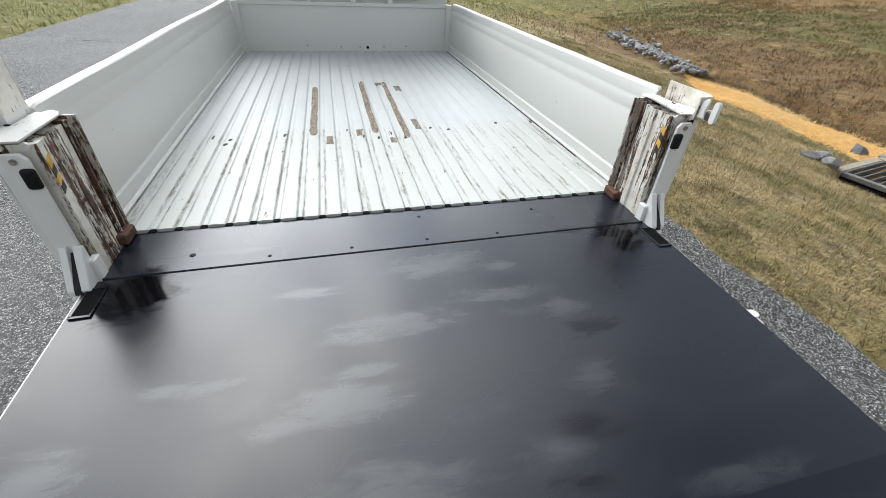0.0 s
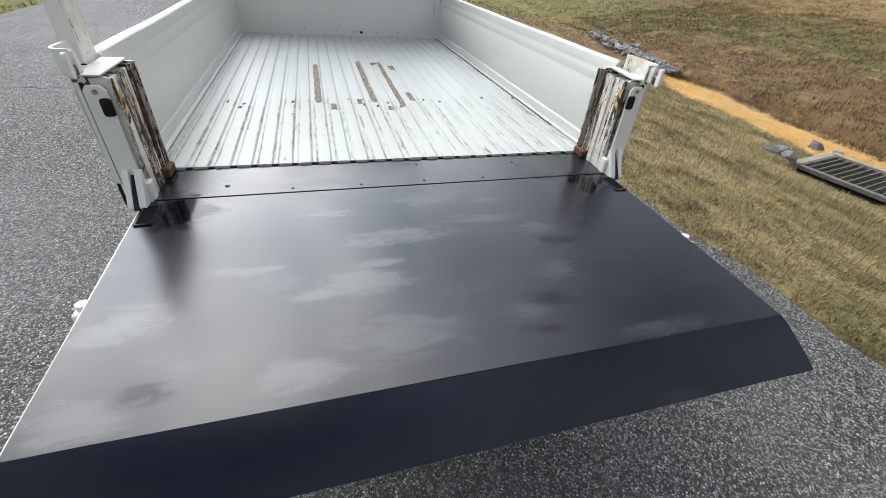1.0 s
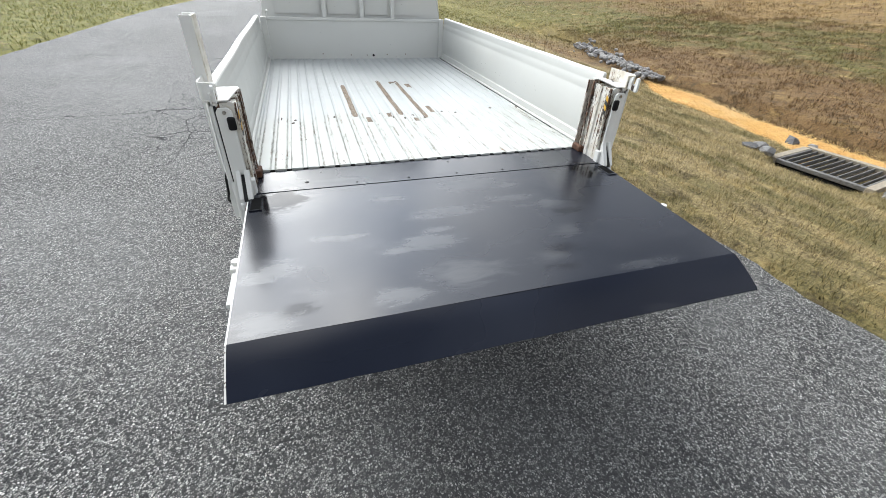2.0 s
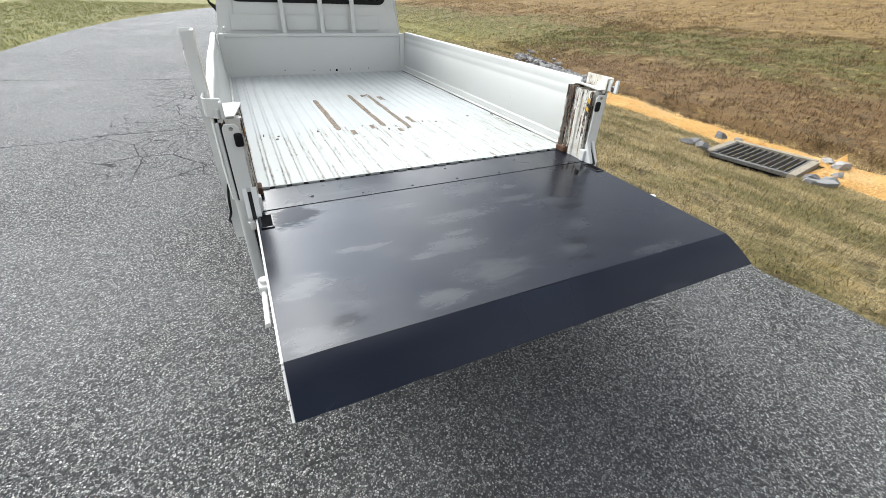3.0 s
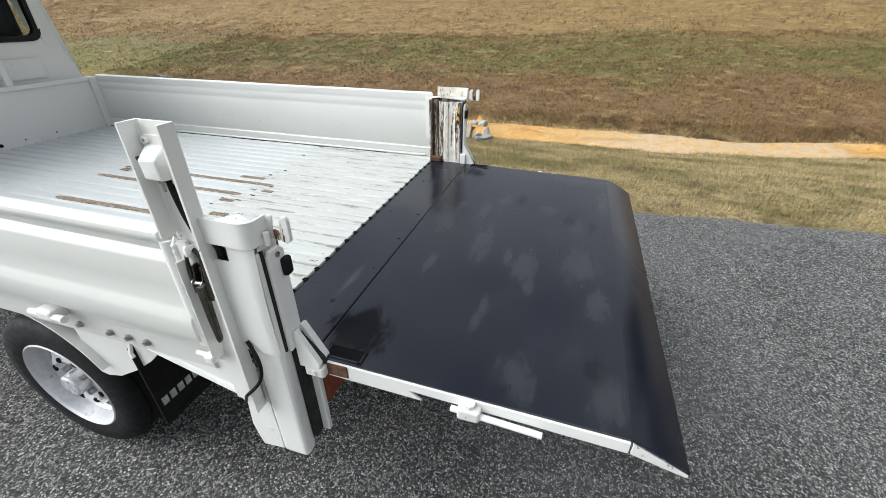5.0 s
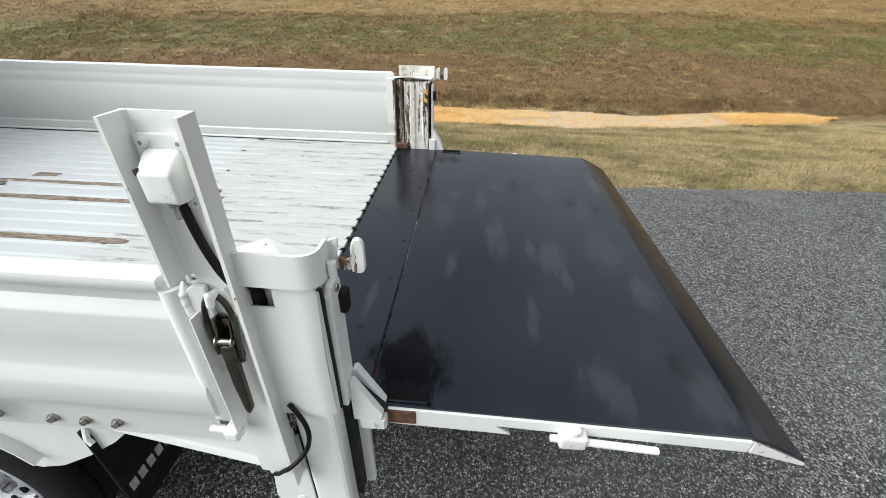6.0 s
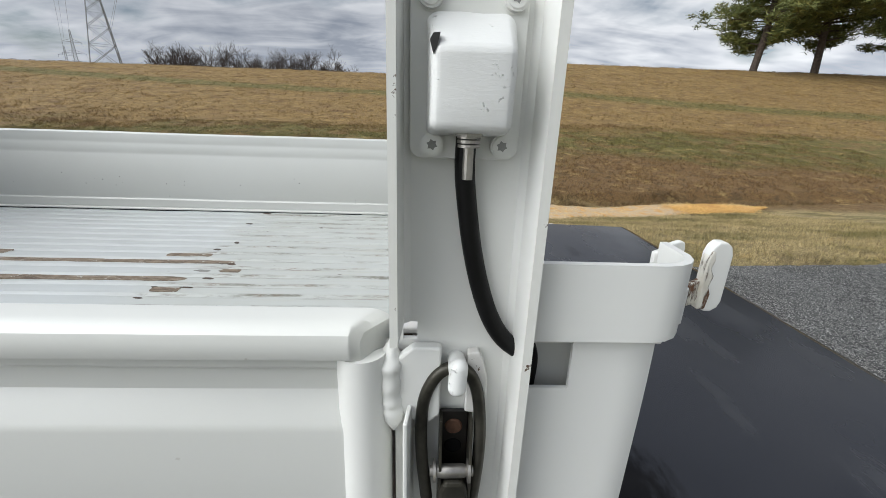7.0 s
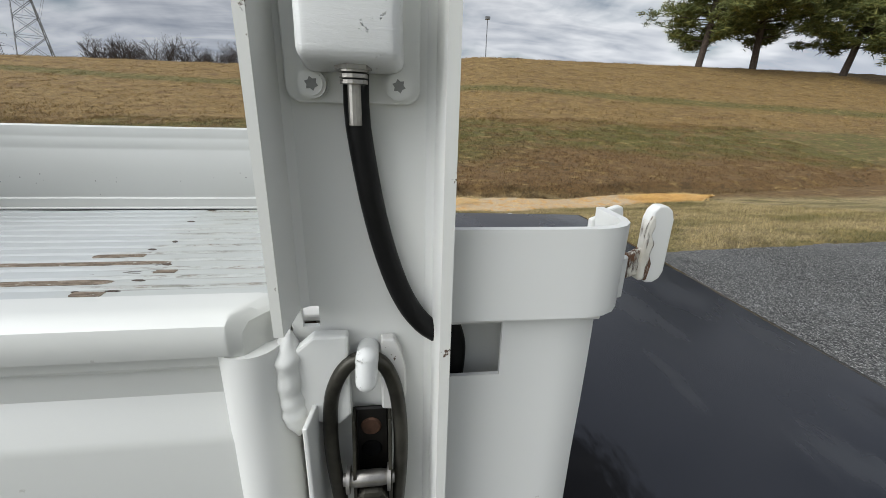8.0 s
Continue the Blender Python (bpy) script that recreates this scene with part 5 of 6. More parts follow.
        box(bm, *sorted((XM + s * 0.762, XM + s * 0.853)), 3.726, 3.7285, 1.33, 1.515)
        part("mirror_glass", bm, STEEL, arm, "silver mirror glass")
        bm = bmesh.new()
        box(bm, *sorted((s * 0.006, s * 0.020)), 0.52, 0.60, 0.93, 1.00, 0.006, 1, skew)
        part("side_marker", bm, REDLENS, c, "red-orange side marker lens")


cab()


# ---- wheels and underside ----
def wheel(x, y, s, r=0.292):
    """A tyre on a slotted steel rim; s is the outward side."""
    bm = bmesh.new()
    w = 0.165
    tyre = [(0.185, -w * 0.46), (0.215, -w * 0.52), (0.265, -w * 0.50), (r - 0.008, -w * 0.42), (r, -w * 0.34), (r, -w * 0.20), (r - 0.007, -w * 0.19), (r - 0.007, -w * 0.16), (r, -w * 0.15),
            (r, w * 0.15), (r - 0.007, w * 0.16), (r - 0.007, w * 0.19), (r, w * 0.20), (r, w * 0.34), (r - 0.008, w * 0.42), (0.265, w * 0.50), (0.215, w * 0.52), (0.185, w * 0.46)]
    lathe(bm, [(a, s * b) for a, b in tyre], (x, y, r), "x", 48)
    t = part("wheel", bm, RUBBER, truck, "black tyre on a silver steel rim", True)
    bm = bmesh.new()
    lathe(bm, [(a, s * b) for a, b in [(0.178, -0.07), (0.188, 0.072), (0.193, 0.079), (0.188, 0.082), (0.180, 0.074), (0.172, 0.030), (0.158, 0.018)]], (x, y, r), "x", 48)
    part("rim", bm, RIM, t, "silver painted rim", True)
    bm = bmesh.new()                    # disc with slots between
    n = 9
    for k in range(n):
        t0 = 2 * math.pi * k / n
        ring = []
        for rr, h, f0, f1 in ((0.160, 0.020, 0.0, 0.55), (0.118, 0.044, 0.04, 0.50)):
            ring.append([bm.verts.new((x + s * h, y + rr * math.cos(t0 + f * 2 * math.pi / n), r + rr * math.sin(t0 + f * 2 * math.pi / n))) for f in (f0, (f0 + f1) / 2, f1)])
        for i in range(2):
            bm.faces.new((ring[0][i], ring[0][i + 1], ring[1][i + 1], ring[1][i]))
    lathe(bm, [(a, s * b) for a, b in [(0.122, 0.042), (0.095, 0.052), (0.070, 0.040), (0.045, 0.038), (0.043, 0.075), (0.036, 0.080), (0.0, 0.080)]], (x, y, r), "x", 36)
    bmesh.ops.recalc_face_normals(bm, faces=bm.faces[:])
    part("rim_disc", bm, RIM, t)
    for k in range(8):                  # cooling holes round the hub
        a = 2 * math.pi * (k + 0.5) / 8
        bm = bmesh.new()
        lathe(bm, [(0.0, s * 0.0025), (0.0125, s * 0.0025), (0.0140, 0.0), (0.0140, -s * 0.012)], (0, 0, 0), "x", 14)
        bm.transform(Matrix.Translation((x + s * 0.0495, y + 0.097 * math.cos(a), r + 0.097 * math.sin(a))) @ Matrix.Rotation(a, 4, "X") @ Matrix.Diagonal((1, 0.8, 1.25, 1)))
        part("cooling_hole", bm, DARK, t, "dark cooling hole")
    for k in range(5):
        a = 2 * math.pi * k / 5
        bm = bmesh.new()
        tube(bm, [(x + s * 0.040, y + 0.060 * math.cos(a), r + 0.060 * math.sin(a)), (x + s * 0.060, y + 0.060 * math.cos(a), r + 0.060 * math.sin(a))], 0.011, 6)
        part("wheel_nut", bm, STEEL, t)
    bm = bmesh.new()
    lathe(bm, [(0.165, -s * 0.03), (0.0, -s * 0.03)], (x, y, r), "x", 24)
    part("brake_drum", bm, BLACKMETAL, t)


REAR, FORE = 1.20, 3.56
for s in (-1, 1):
    wheel(XM + s * 0.665, REAR, s)
    wheel(XM + s * 0.665, FORE, s)


def underside():
    for s in (-1, 1):
        bm = bmesh.new()
        box(bm, *sorted((XM + s * 0.36, XM + s * 0.42)), 0.30, 4.1, 0.52, 0.65, 0.006, 1)
        part("chassis_rail", bm, BLACKMETAL, truck, "black chassis rail")
        # white inner wing behind and over the wheel
        bm = bmesh.new()
        arc = [(REAR + 0.335 * math.cos(t), 0.33 + 0.335 * math.sin(t)) for t in np.linspace(radians(28), radians(96), 10)]
        arc = [(REAR - 0.10 - 0.16 * k / 6, 0.665 - 0.005 * k) for k in range(0)] + [(2 * REAR - y, z) for y, z in arc]
        sheet(bm, arc, "x", *sorted((XM + s * 0.575, XM + s * 0.765)), 0.006)
        prism(bm, [(0.958, 0.446), (0.930, 0.440), (0.868, 0.456), (0.780, 0.508), (0.695, 0.571), (0.615, 0.648), (0.605, 0.67), (0.965, 0.67), (0.968, 0.564), (0.966, 0.50)], "x", *sorted((XM + s * 0.735, XM + s * 0.742)))
        wing = part("inner_wing", bm, FRESH, truck, "white wing behind the rear wheel")
        bm = bmesh.new()
        box(bm, *sorted((XM + s * 0.53, XM + s * 0.757)), 0.738, 0.746, 0.285, 0.62, 0.002, 1)
        flap = part("mud_flap", bm, RUBBER, truck, "black rubber mud flap with pale lettering")
        # seven plain bars stand for the maker's lettering
        for k in range(7):
            u = 0.742 - 0.029 * k
            bm = bmesh.new()
            box(bm, *sorted((XM + s * u, XM + s * (u - 0.020))), 0.7365, 0.7385, 0.365, 0.395)
            part("lettering_bar", bm, LETTER, flap, "pale plain bar")
        bm = bmesh.new()
        tube(bm, [(XM + s * 0.755, 0.705, 0.672), (XM + s * 0.765, 0.705, 0.650), (XM + s * 0.775, 0.700, 0.632), (XM + s * 0.778, 0.690, 0.622)], 0.006, 8)
        part("rope_hook", bm, FRESH, truck)
        # bracket ahead of the wheel
        bm = bmesh.new()
        prism(bm, [(1.50, 0.68), (1.605, 0.68), (1.675, 0.475), (1.655, 0.462), (1.630, 0.475)], "x", *sorted((XM + s * 0.72, XM + s * 0.728)), 0.001)
        part("wing_stay", bm, FRESH, truck, "white stay ahead of the rear wheel")
        # brace to the lift post
        bm = bmesh.new()
        prism(bm, [(0.60, 0.668), (0.33, 0.582), (0.31, 0.600), (0.345, 0.70), (0.40, 0.70), (0.46, 0.668)], "x", *sorted((XM + s * 0.760, XM + s * 0.767)))
        tube(bm, [(XM + s * 0.762, 0.64, 0.672), (XM + s * 0.766, 0.315, 0.588)], 0.012, 8)
        part("post_brace", bm, FRESH, truck, "white brace from the bed rail to the lift post")
        bm = bmesh.new()
        box(bm, *sorted((XM + s * 0.48, XM + s * 0.655)), 0.180, 0.235, 0.475, 0.585, 0.01, 2)
        part("tail_light", bm, REDLENS, truck, "red tail light lens under the platform")
    bm = bmesh.new()
    tube(bm, [(XM - 0.66, REAR, 0.292), (XM + 0.66, REAR, 0.292)], 0.035, 12)
    lathe(bm, [(0.0, -0.12), (0.09, -0.10), (0.13, 0), (0.09, 0.10), (0.0, 0.12)], (XM, REAR, 0.292), "x", 16)
    part("rear_axle", bm, BLACKMETAL, truck, "black rear axle")
    for y in (0.42, 0.95, 1.5, 2.1, 2.6):
        bm = bmesh.new()
        box(bm, XM - 0.72, XM + 0.72, y - 0.03, y + 0.03, 0.65, 0.70, 0.004, 1)
        part("cross_member", bm, BLACKMETAL, truck)
    bm = bmesh.new()
    box(bm, XM - 0.55, XM - 0.15, 2.0, 2.5, 0.36, 0.55, 0.03, 2)
    part("fuel_tank", bm, BLACKMETAL, truck)


underside()


# ---- tail lift ----
HINGE, BEND, TIP = 0.140, -0.555, -0.668
DX0, DX1 = -0.676, 0.770


def platform():
    bm = bmesh.new()                    # fixed plate behind the bed
    box(bm, -0.655, 0.760, HINGE + 0.003, EDGE - 0.002, FLOOR - 0.018, FLOOR - 0.006, 0.002, 1)
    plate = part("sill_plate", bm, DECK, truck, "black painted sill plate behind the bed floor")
    for x, y in ((-0.481, 0.202), (-0.10, 0.165), (0.10, 0.168), (0.30, 0.163), (-0.30, 0.166), (0.10, 0.285), (0.45, 0.27)):
        bm = bmesh.new()
        lathe(bm, [(0.0, 0.0015), (0.004 if x > -0.4 else 0.007, 0.001), (0.006 if x > -0.4 else 0.008, -0.001)], (x, y, FLOOR - 0.006), "z", 10)
        part("rivet", bm, RUBBER, plate)
    bm = bmesh.new()                    # the hinged deck, a little dished
    nx, ny = 28, 16
    rows = []
    for j in range(ny + 1):
        y = HINGE - 0.003 + (BEND - HINGE) * j / ny
        row = []
        for i in range(nx + 1):
            x = DX0 + (DX1 - DX0) * i / nx
            z = FLOOR - 0.006 - 0.016 * j / ny + 0.0035 * smooth01(-y / 0.12) * noise.noise((x * 2.2, y * 2.6, 7)) - 0.002 * smooth01(1 - min(i, nx - i) / 2)
            row.append(bm.verts.new((x, y, z)))
        rows.append(row)
    for a, b in zip(rows, rows[1:]):
        for i in range(nx):
            bm.faces.new((a[i], b[i], b[i + 1], a[i + 1]))
    bmesh.ops.recalc_face_normals(bm, faces=bm.faces[:])
    bmesh.ops.solidify(bm, geom=bm.faces[:], thickness=0.005)
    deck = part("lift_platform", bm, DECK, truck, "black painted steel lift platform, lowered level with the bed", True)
    bm = bmesh.new()                    # sloped lip
    rows = []
    for j in range(5):
        f = j / 4
        y = BEND - 0.003 + (TIP - BEND) * f
        rows.append([bm.verts.new((DX0 + (DX1 - DX0) * i / nx, y + 0.002 * noise.noise((i * 0.9, 5, 0)) * f, FLOOR - 0.0225 - 0.056 * f ** 1.25 + 0.0015 * noise.noise((i * 0.5, j * 0.4, 2)))) for i in range(nx + 1)])
    for a, b in zip(rows, rows[1:]):
        for i in range(nx):
            bm.faces.new((a[i], b[i], b[i + 1], a[i + 1]))
    bmesh.ops.recalc_face_normals(bm, faces=bm.faces[:])
    bmesh.ops.solidify(bm, geom=bm.faces[:], thickness=0.006)
    part("loading_lip", bm, LIP, deck, "black sloping loading lip", True)
    for s, x in ((-1, DX0), (1, DX1)):
        bm = bmesh.new()                # white edge rails under the deck
        a, b = sorted((x, x + s * 0.006))
        prism(bm, [(0.10, FLOOR - 0.012), (BEND, FLOOR - 0.028), (BEND, FLOOR - 0.058), (-0.10, FLOOR - 0.040), (-0.13, FLOOR - 0.062), (0.10, FLOOR - 0.055)], "x", a, b, 0.001)
        part("edge_rail", bm, FRESH, deck, "white painted edge rail")
        bm = bmesh.new()
        prism(bm, [(BEND - 0.004, FLOOR - 0.030), (TIP, FLOOR - 0.081), (TIP + 0.004, FLOOR - 0.085), (BEND - 0.004, FLOOR - 0.058)], "x", a, b, 0.001)
        part("lip_cheek", bm, CHIPPED, deck, "white lip end plate")
        bm = bmesh.new()
        box(bm, *sorted((x + s * 0.003, x + s * 0.009)), 0.048, 0.102, FLOOR - 0.050, FLOOR - 0.014, 0.002, 1)
        part("bare_steel_patch", bm, RUST, deck, "rusty bare steel patch")
        # latch rod in its welded clip
        bm = bmesh.new()
        tube(bm, [(x + s * 0.016, -0.20, FLOOR - 0.046), (x + s * 0.020, -0.392, FLOOR - 0.054)], 0.007, 10)
        part("latch_rod", bm, FRESH, deck, "white latch rod")
        bm = bmesh.new()
        box(bm, *sorted((x, x + s * 0.028)), -0.265, -0.215, FLOOR - 0.062, FLOOR - 0.030, 0.006, 2)
        tube(bm, [(x + s * 0.012, -0.24, FLOOR - 0.030), (x + s * 0.012, -0.24, FLOOR - 0.020)], 0.012, 10)
        part("latch_clip", bm, CHIPPED, deck, "white welded latch clip")
        # recess in the deck beside the post
        bm = bmesh.new()
        i0, i1 = sorted((x - s * 0.006, x - s * 0.046))
        for q in ((i0, i0 + 0.004, 0.024, 0.112), (i1 - 0.004, i1, 0.024, 0.112), (i0, i1, 0.020, 0.026), (i0, i1, 0.110, 0.114)):
            box(bm, *q, FLOOR - 0.012, FLOOR - 0.0060)
        part("pocket_rim", bm, DECK, deck)
        # nearly flush black panel, the recess's shade put into its colour
        bm = bmesh.new()
        box(bm, i0 + 0.004, i1 - 0.004, 0.027, 0.109, FLOOR - 0.012, FLOOR - 0.0068)
        part("pocket_shade", bm, DARK, deck, "black panel for the shade in the pocket")
    bm = bmesh.new()
    for y in (-0.45, -0.2, 0.02):
        box(bm, DX0 + 0.01, DX1 - 0.01, y - 0.02, y + 0.02, FLOOR - 0.062, FLOOR - 0.030)
    part("deck_stiffener", bm, BLACKMETAL, deck)
    return deck


platform()


def mast(s):
    """A lift post; s: -1 left, 1 right. u is the distance from the middle line."""
    def ux(*us):
        return sorted(XM + s * u for u in us)
    bm = bmesh.new()                    # column with ridges on its inner face
    prism(bm, [(XM + s * u, y) for u, y in ((0.706, 0.180), (0.706, 0.205), (0.711, 0.210), (0.711, 0.238), (0.706, 0.243), (0.706, 0.262), (0.712, 0.268), (0.712, 0.292), (0.768, 0.292), (0.768, 0.180))], "z", 0.735, 1.053, 0.0015)
    post = part("lift_post", bm, PEEL, truck, "white steel lift post with flaking paint and rust streaks")
    bm = bmesh.new()                    # front channel
    prism(bm, [(XM + s * u, y) for u, y in ((0.704, 0.298), (0.704, 0.304), (0.735, 0.306), (0.735, 0.332), (0.704, 0.335), (0.704, 0.341), (0.782, 0.341), (0.782, 0.298))], "z", 0.74, 1.058, 0.001)
    part("guide_channel", bm, PEELDARK, post, "rust-streaked guide channel")
    bm = bmesh.new()
    prism(bm, [(XM + s * u, y) for u, y in ((0.698, 0.270), (0.724, 0.168), (0.790, 0.168), (0.790, 0.258), (0.780, 0.262), (0.780, 0.345), (0.735, 0.345), (0.710, 0.296))], "z", 1.059, 1.0635, 0.0012)
    for v in bm.verts:                  # its free corner is bent up
        v.co.z += 0.016 * smooth01((0.742 - s * (v.co.x - XM)) / 0.05) * smooth01((v.co.y - 0.20) / 0.06)
    part("top_plate", bm, CHIPPED, post, "grimy white top plate with chipped edges")
    bm = bmesh.new()
    box(bm, *ux(0.690, 0.715), 0.275, 0.335, FLOOR - 0.006, FLOOR + 0.022, 0.004, 1)
    part("foot_block", bm, RUST, post, "rusty foot block")
    # carriage that slides on the post
    bm = bmesh.new()
    box(bm, *ux(0.742, 0.783), 0.176, 0.254, 0.417, 0.81, 0.012, 3)
    slide = part("carriage", bm, FRESH, post, "white carriage tube below the post")
    bm = bmesh.new()
    prism(bm, [(0.2610, 0.408), (0.328, 0.400), (0.337, 0.440), (0.344, 0.482), (0.334, 0.582), (0.330, 0.70), (0.2610, 0.70)], "x", *ux(0.768, 0.774), 0.001)
    tube(bm, [(XM + s * 0.773, 0.289, 0.478), (XM + s * 0.776, 0.289, 0.478)], 0.010, 14)
    part("carriage_flange", bm, FRESH, slide)
    bm = bmesh.new()
    box(bm, *ux(0.752, 0.764), 0.250, 0.270, 0.425, 0.70)
    part("carriage_seam", bm, BLACKMETAL, slide, "black gap beside the carriage tube")
    bm = bmesh.new()
    prism(bm, [(XM + s * u, z) for u, z in ((0.720, 0.79), (0.720, 1.030), (0.730, 1.042), (0.758, 1.042), (0.766, 1.030), (0.766, 0.79))], "y", 0.158, 0.168, 0.002)
    face = part("carriage_face", bm, FRESH, post, "white carriage face plate")
    bm = bmesh.new()
    box(bm, *ux(0.700, 0.716), 0.146, 0.176, 0.455, 0.80, 0.003, 1)
    part("rear_flange", bm, FRESH, slide)
    bm = bmesh.new()
    box(bm, *ux(0.712, 0.746), 0.166, 0.184, 0.46, 0.78)
    part("carriage_gap", bm, BLACKMETAL, slide, "black recess of the carriage")
    bm = bmesh.new()
    box(bm, *ux(0.765, 0.771), 0.168, 0.180, 0.79, 1.045)
    part("face_slot", bm, BLACKMETAL, face, "black slot beside the face plate")
    bm = bmesh.new()
    box(bm, *ux(0.771, 0.783), 0.170, 0.180, 0.79, 1.045, 0.002, 1)
    part("face_return", bm, FRESH, face)
    # lamp, screws and hazard sticker
    bm = bmesh.new()
    box(bm, *ux(0.714, 0.739), 0.146, 0.161, 0.973, 1.015, 0.007, 4)
    part("marker_lamp", bm, RUBBER, face, "small black oval lamp", True)
    bm = bmesh.new()
    bolt(bm, (XM + s * 0.742, 0.158, 1.028), (0, -1, 0), 0.006, 0.003, 12)
    part("screw", bm, STEEL, face)
    for k in range(4):
        bm = bmesh.new()
        z = 0.945 + 0.018 * k
        prism(bm, [(0.183, z), (0.197, z + 0.010), (0.197, z + 0.028), (0.183, z + 0.018)], "x", *ux(0.7045, 0.7062))
        part("hazard_stripe", bm, YELLOW if k % 2 else STICKER, post, "yellow stripe" if k % 2 else "black stripe")
    for u in (0.722, 0.765):
        bm = bmesh.new()
        bolt(bm, (XM + s * u, 0.180, 1.050), (0, -1, 0), 0.008, 0.006, 12)
        part("screw", bm, CHIPPED, post)
    # outer cover, bowed, with a cut-out for the cable
    bm = bmesh.new()
    def bow(z):
        return 0.784 + 0.003 * math.sin(math.pi * min(1, max(0, (z - 0.79) / 0.28)))
    def rim(z):
        return 0.172 - 0.003 * smooth01((z - 0.90) / 0.165)
    cols = 8
    zs = [0.793, 0.85, 0.90, 0.95, 1.00, 1.026, 1.046, 1.066]
    grid = []
    for z in zs:
        grid.append([(z, rim(z) + (0.262 - rim(z)) * i / cols) for i in range(cols + 1)])
    vv = {}
    for a, row in enumerate(grid):
        for b, (z, y) in enumerate(row):
            edge = 0.006 * smooth01(1 - b / 1.2)
            vv[a, b] = bm.verts.new((XM + s * (bow(z) + 0.006 - edge), y, z))
    for a in range(len(zs) - 1):
        for b in range(cols):
            if a >= 5 and b >= 5:
                continue
            bm.faces.new((vv[a, b], vv[a, b + 1], vv[a + 1, b + 1], vv[a + 1, b]))
    bmesh.ops.recalc_face_normals(bm, faces=bm.faces[:])
    bmesh.ops.solidify(bm, geom=bm.faces[:], thickness=0.003)
    bmesh.ops.delete(bm, geom=[v for v in bm.verts if not v.link_faces], context="VERTS")
    part("cover_plate", bm, FRESH, post, "white outer cover plate with a cut-out", True)
    bm = bmesh.new()
    box(bm, *ux(0.7685, 0.7705), 0.200, 0.2485, 1.00, 1.066)
    part("cover_lining", bm, FRESH, post, "white lining seen through the cut-out")
    # black backing that stands for the dark hollow behind the cut-out
    bm = bmesh.new()
    box(bm, *ux(0.766, 0.768), 0.2485, 0.2615, 1.00, 1.066)
    part("notch_shade", bm, BLACKMETAL, post)
    # strap with a forked hook
    bm = bmesh.new()
    dy, dz, du = (0, 0, 0) if s < 0 else (-0.010, -0.010, 0.010)
    line = [(0.795, 0.262 if s < 0 else 0.325), (0.796, 0.20), (0.796, 0.183), (0.7945, 0.1745), (0.791, 0.168), (0.786, 0.1635), (0.779, 0.161), (0.752, 0.1605)]
    sheet(bm, [(XM + s * u, y) for u, y in line], "z", 1.067 + dz, 1.118 + dz, 0.005 * s)
    strap = part("strap", bm, FRESH if s < 0 else PEELPALE, post, "white steel strap with a forked hook" if s < 0 else "cream strap with flaking paint and a forked hook", True)

    def hook_piece(pts, u0, u1):
        b = bmesh.new()
        prism(b, [(y + dy, z + dz) for y, z in pts], "x", *ux(u0 + du, u1 + du), 0.0012)
        return b
    ear = hook_piece([(0.163, 1.070), (0.163, 1.110), (0.156, 1.1125), (0.1525, 1.1165), (0.146, 1.119), (0.1425, 1.118), (0.1415, 1.113), (0.143, 1.104), (0.1455, 1.094), (0.144, 1.070)], 0.748, 0.753)
    part("fork_ear", ear, FRESH, strap)
    prong = hook_piece([(0.1245, 1.074), (0.1245, 1.110), (0.1225, 1.116), (0.119, 1.1192), (0.1135, 1.1192), (0.1095, 1.116), (0.1075, 1.110), (0.1075, 1.074), (0.1095, 1.069), (0.114, 1.066), (0.119, 1.066), (0.1225, 1.069)], 0.7465, 0.7555)
    part("fork_prong", prong, FRESH, strap, "white rounded prong")
    chip = hook_piece([(0.1255, 1.068), (0.1255, 1.106), (0.1232, 1.1135), (0.1205, 1.1125), (0.1195, 1.106), (0.1212, 1.100), (0.1180, 1.094), (0.1200, 1.086), (0.1175, 1.080), (0.1190, 1.068)], 0.748, 0.7562)
    part("rust_patch", chip, PEEL, strap, "rust where the paint broke off the prong")
    web = hook_piece([(0.143, 1.070), (0.143, 1.090), (0.138, 1.088), (0.132, 1.086), (0.125, 1.090), (0.123, 1.096), (0.123, 1.072), (0.132, 1.069)], 0.748, 0.754)
    part("fork_web", web, PEELDARK, strap, "rusty web of the hook")
    bm = bmesh.new()
    tube(bm, [(XM + s * (0.766 + du), 0.149 + dy, 1.064 + dz), (XM + s * (0.766 + du), 0.149 + dy, 1.090 + dz)], 0.0062, 14)
    part("hook_rivet", bm, FRESH, strap, "", True)
    # gussets and clevis on the platform
    bm = bmesh.new()
    for u, v in ((0.710, 0.727), (0.739, 0.753)):
        prism(bm, [(0.158, 0.835), (0.158, 0.735), (0.108, 0.735), (0.104, 0.752), (0.150, 0.838)], "x", *ux(u, v), 0.0015)
    part("gusset", bm, FRESH, slide, "white gusset plate")
    bm = bmesh.new()
    prism(bm, [(0.150, 0.800), (0.156, 0.82), (0.105, 0.757), (0.100, 0.744), (0.120, 0.744)], "x", *ux(0.727, 0.739))
    part("gusset_slot", bm, BLACKMETAL, slide, "black slot between the gussets")
    bm = bmesh.new()
    box(bm, *ux(0.728, 0.752), 0.100, 0.150, 0.706, 0.738, 0.004, 1)
    tube(bm, [(XM + s * 0.750, 0.125, 0.722), (XM + s * 0.757, 0.125, 0.722)], 0.006, 10)
    part("clevis", bm, FRESH, slide, "white clevis with a pin")
    return post


post_left, post_right = mast(-1), mast(1)


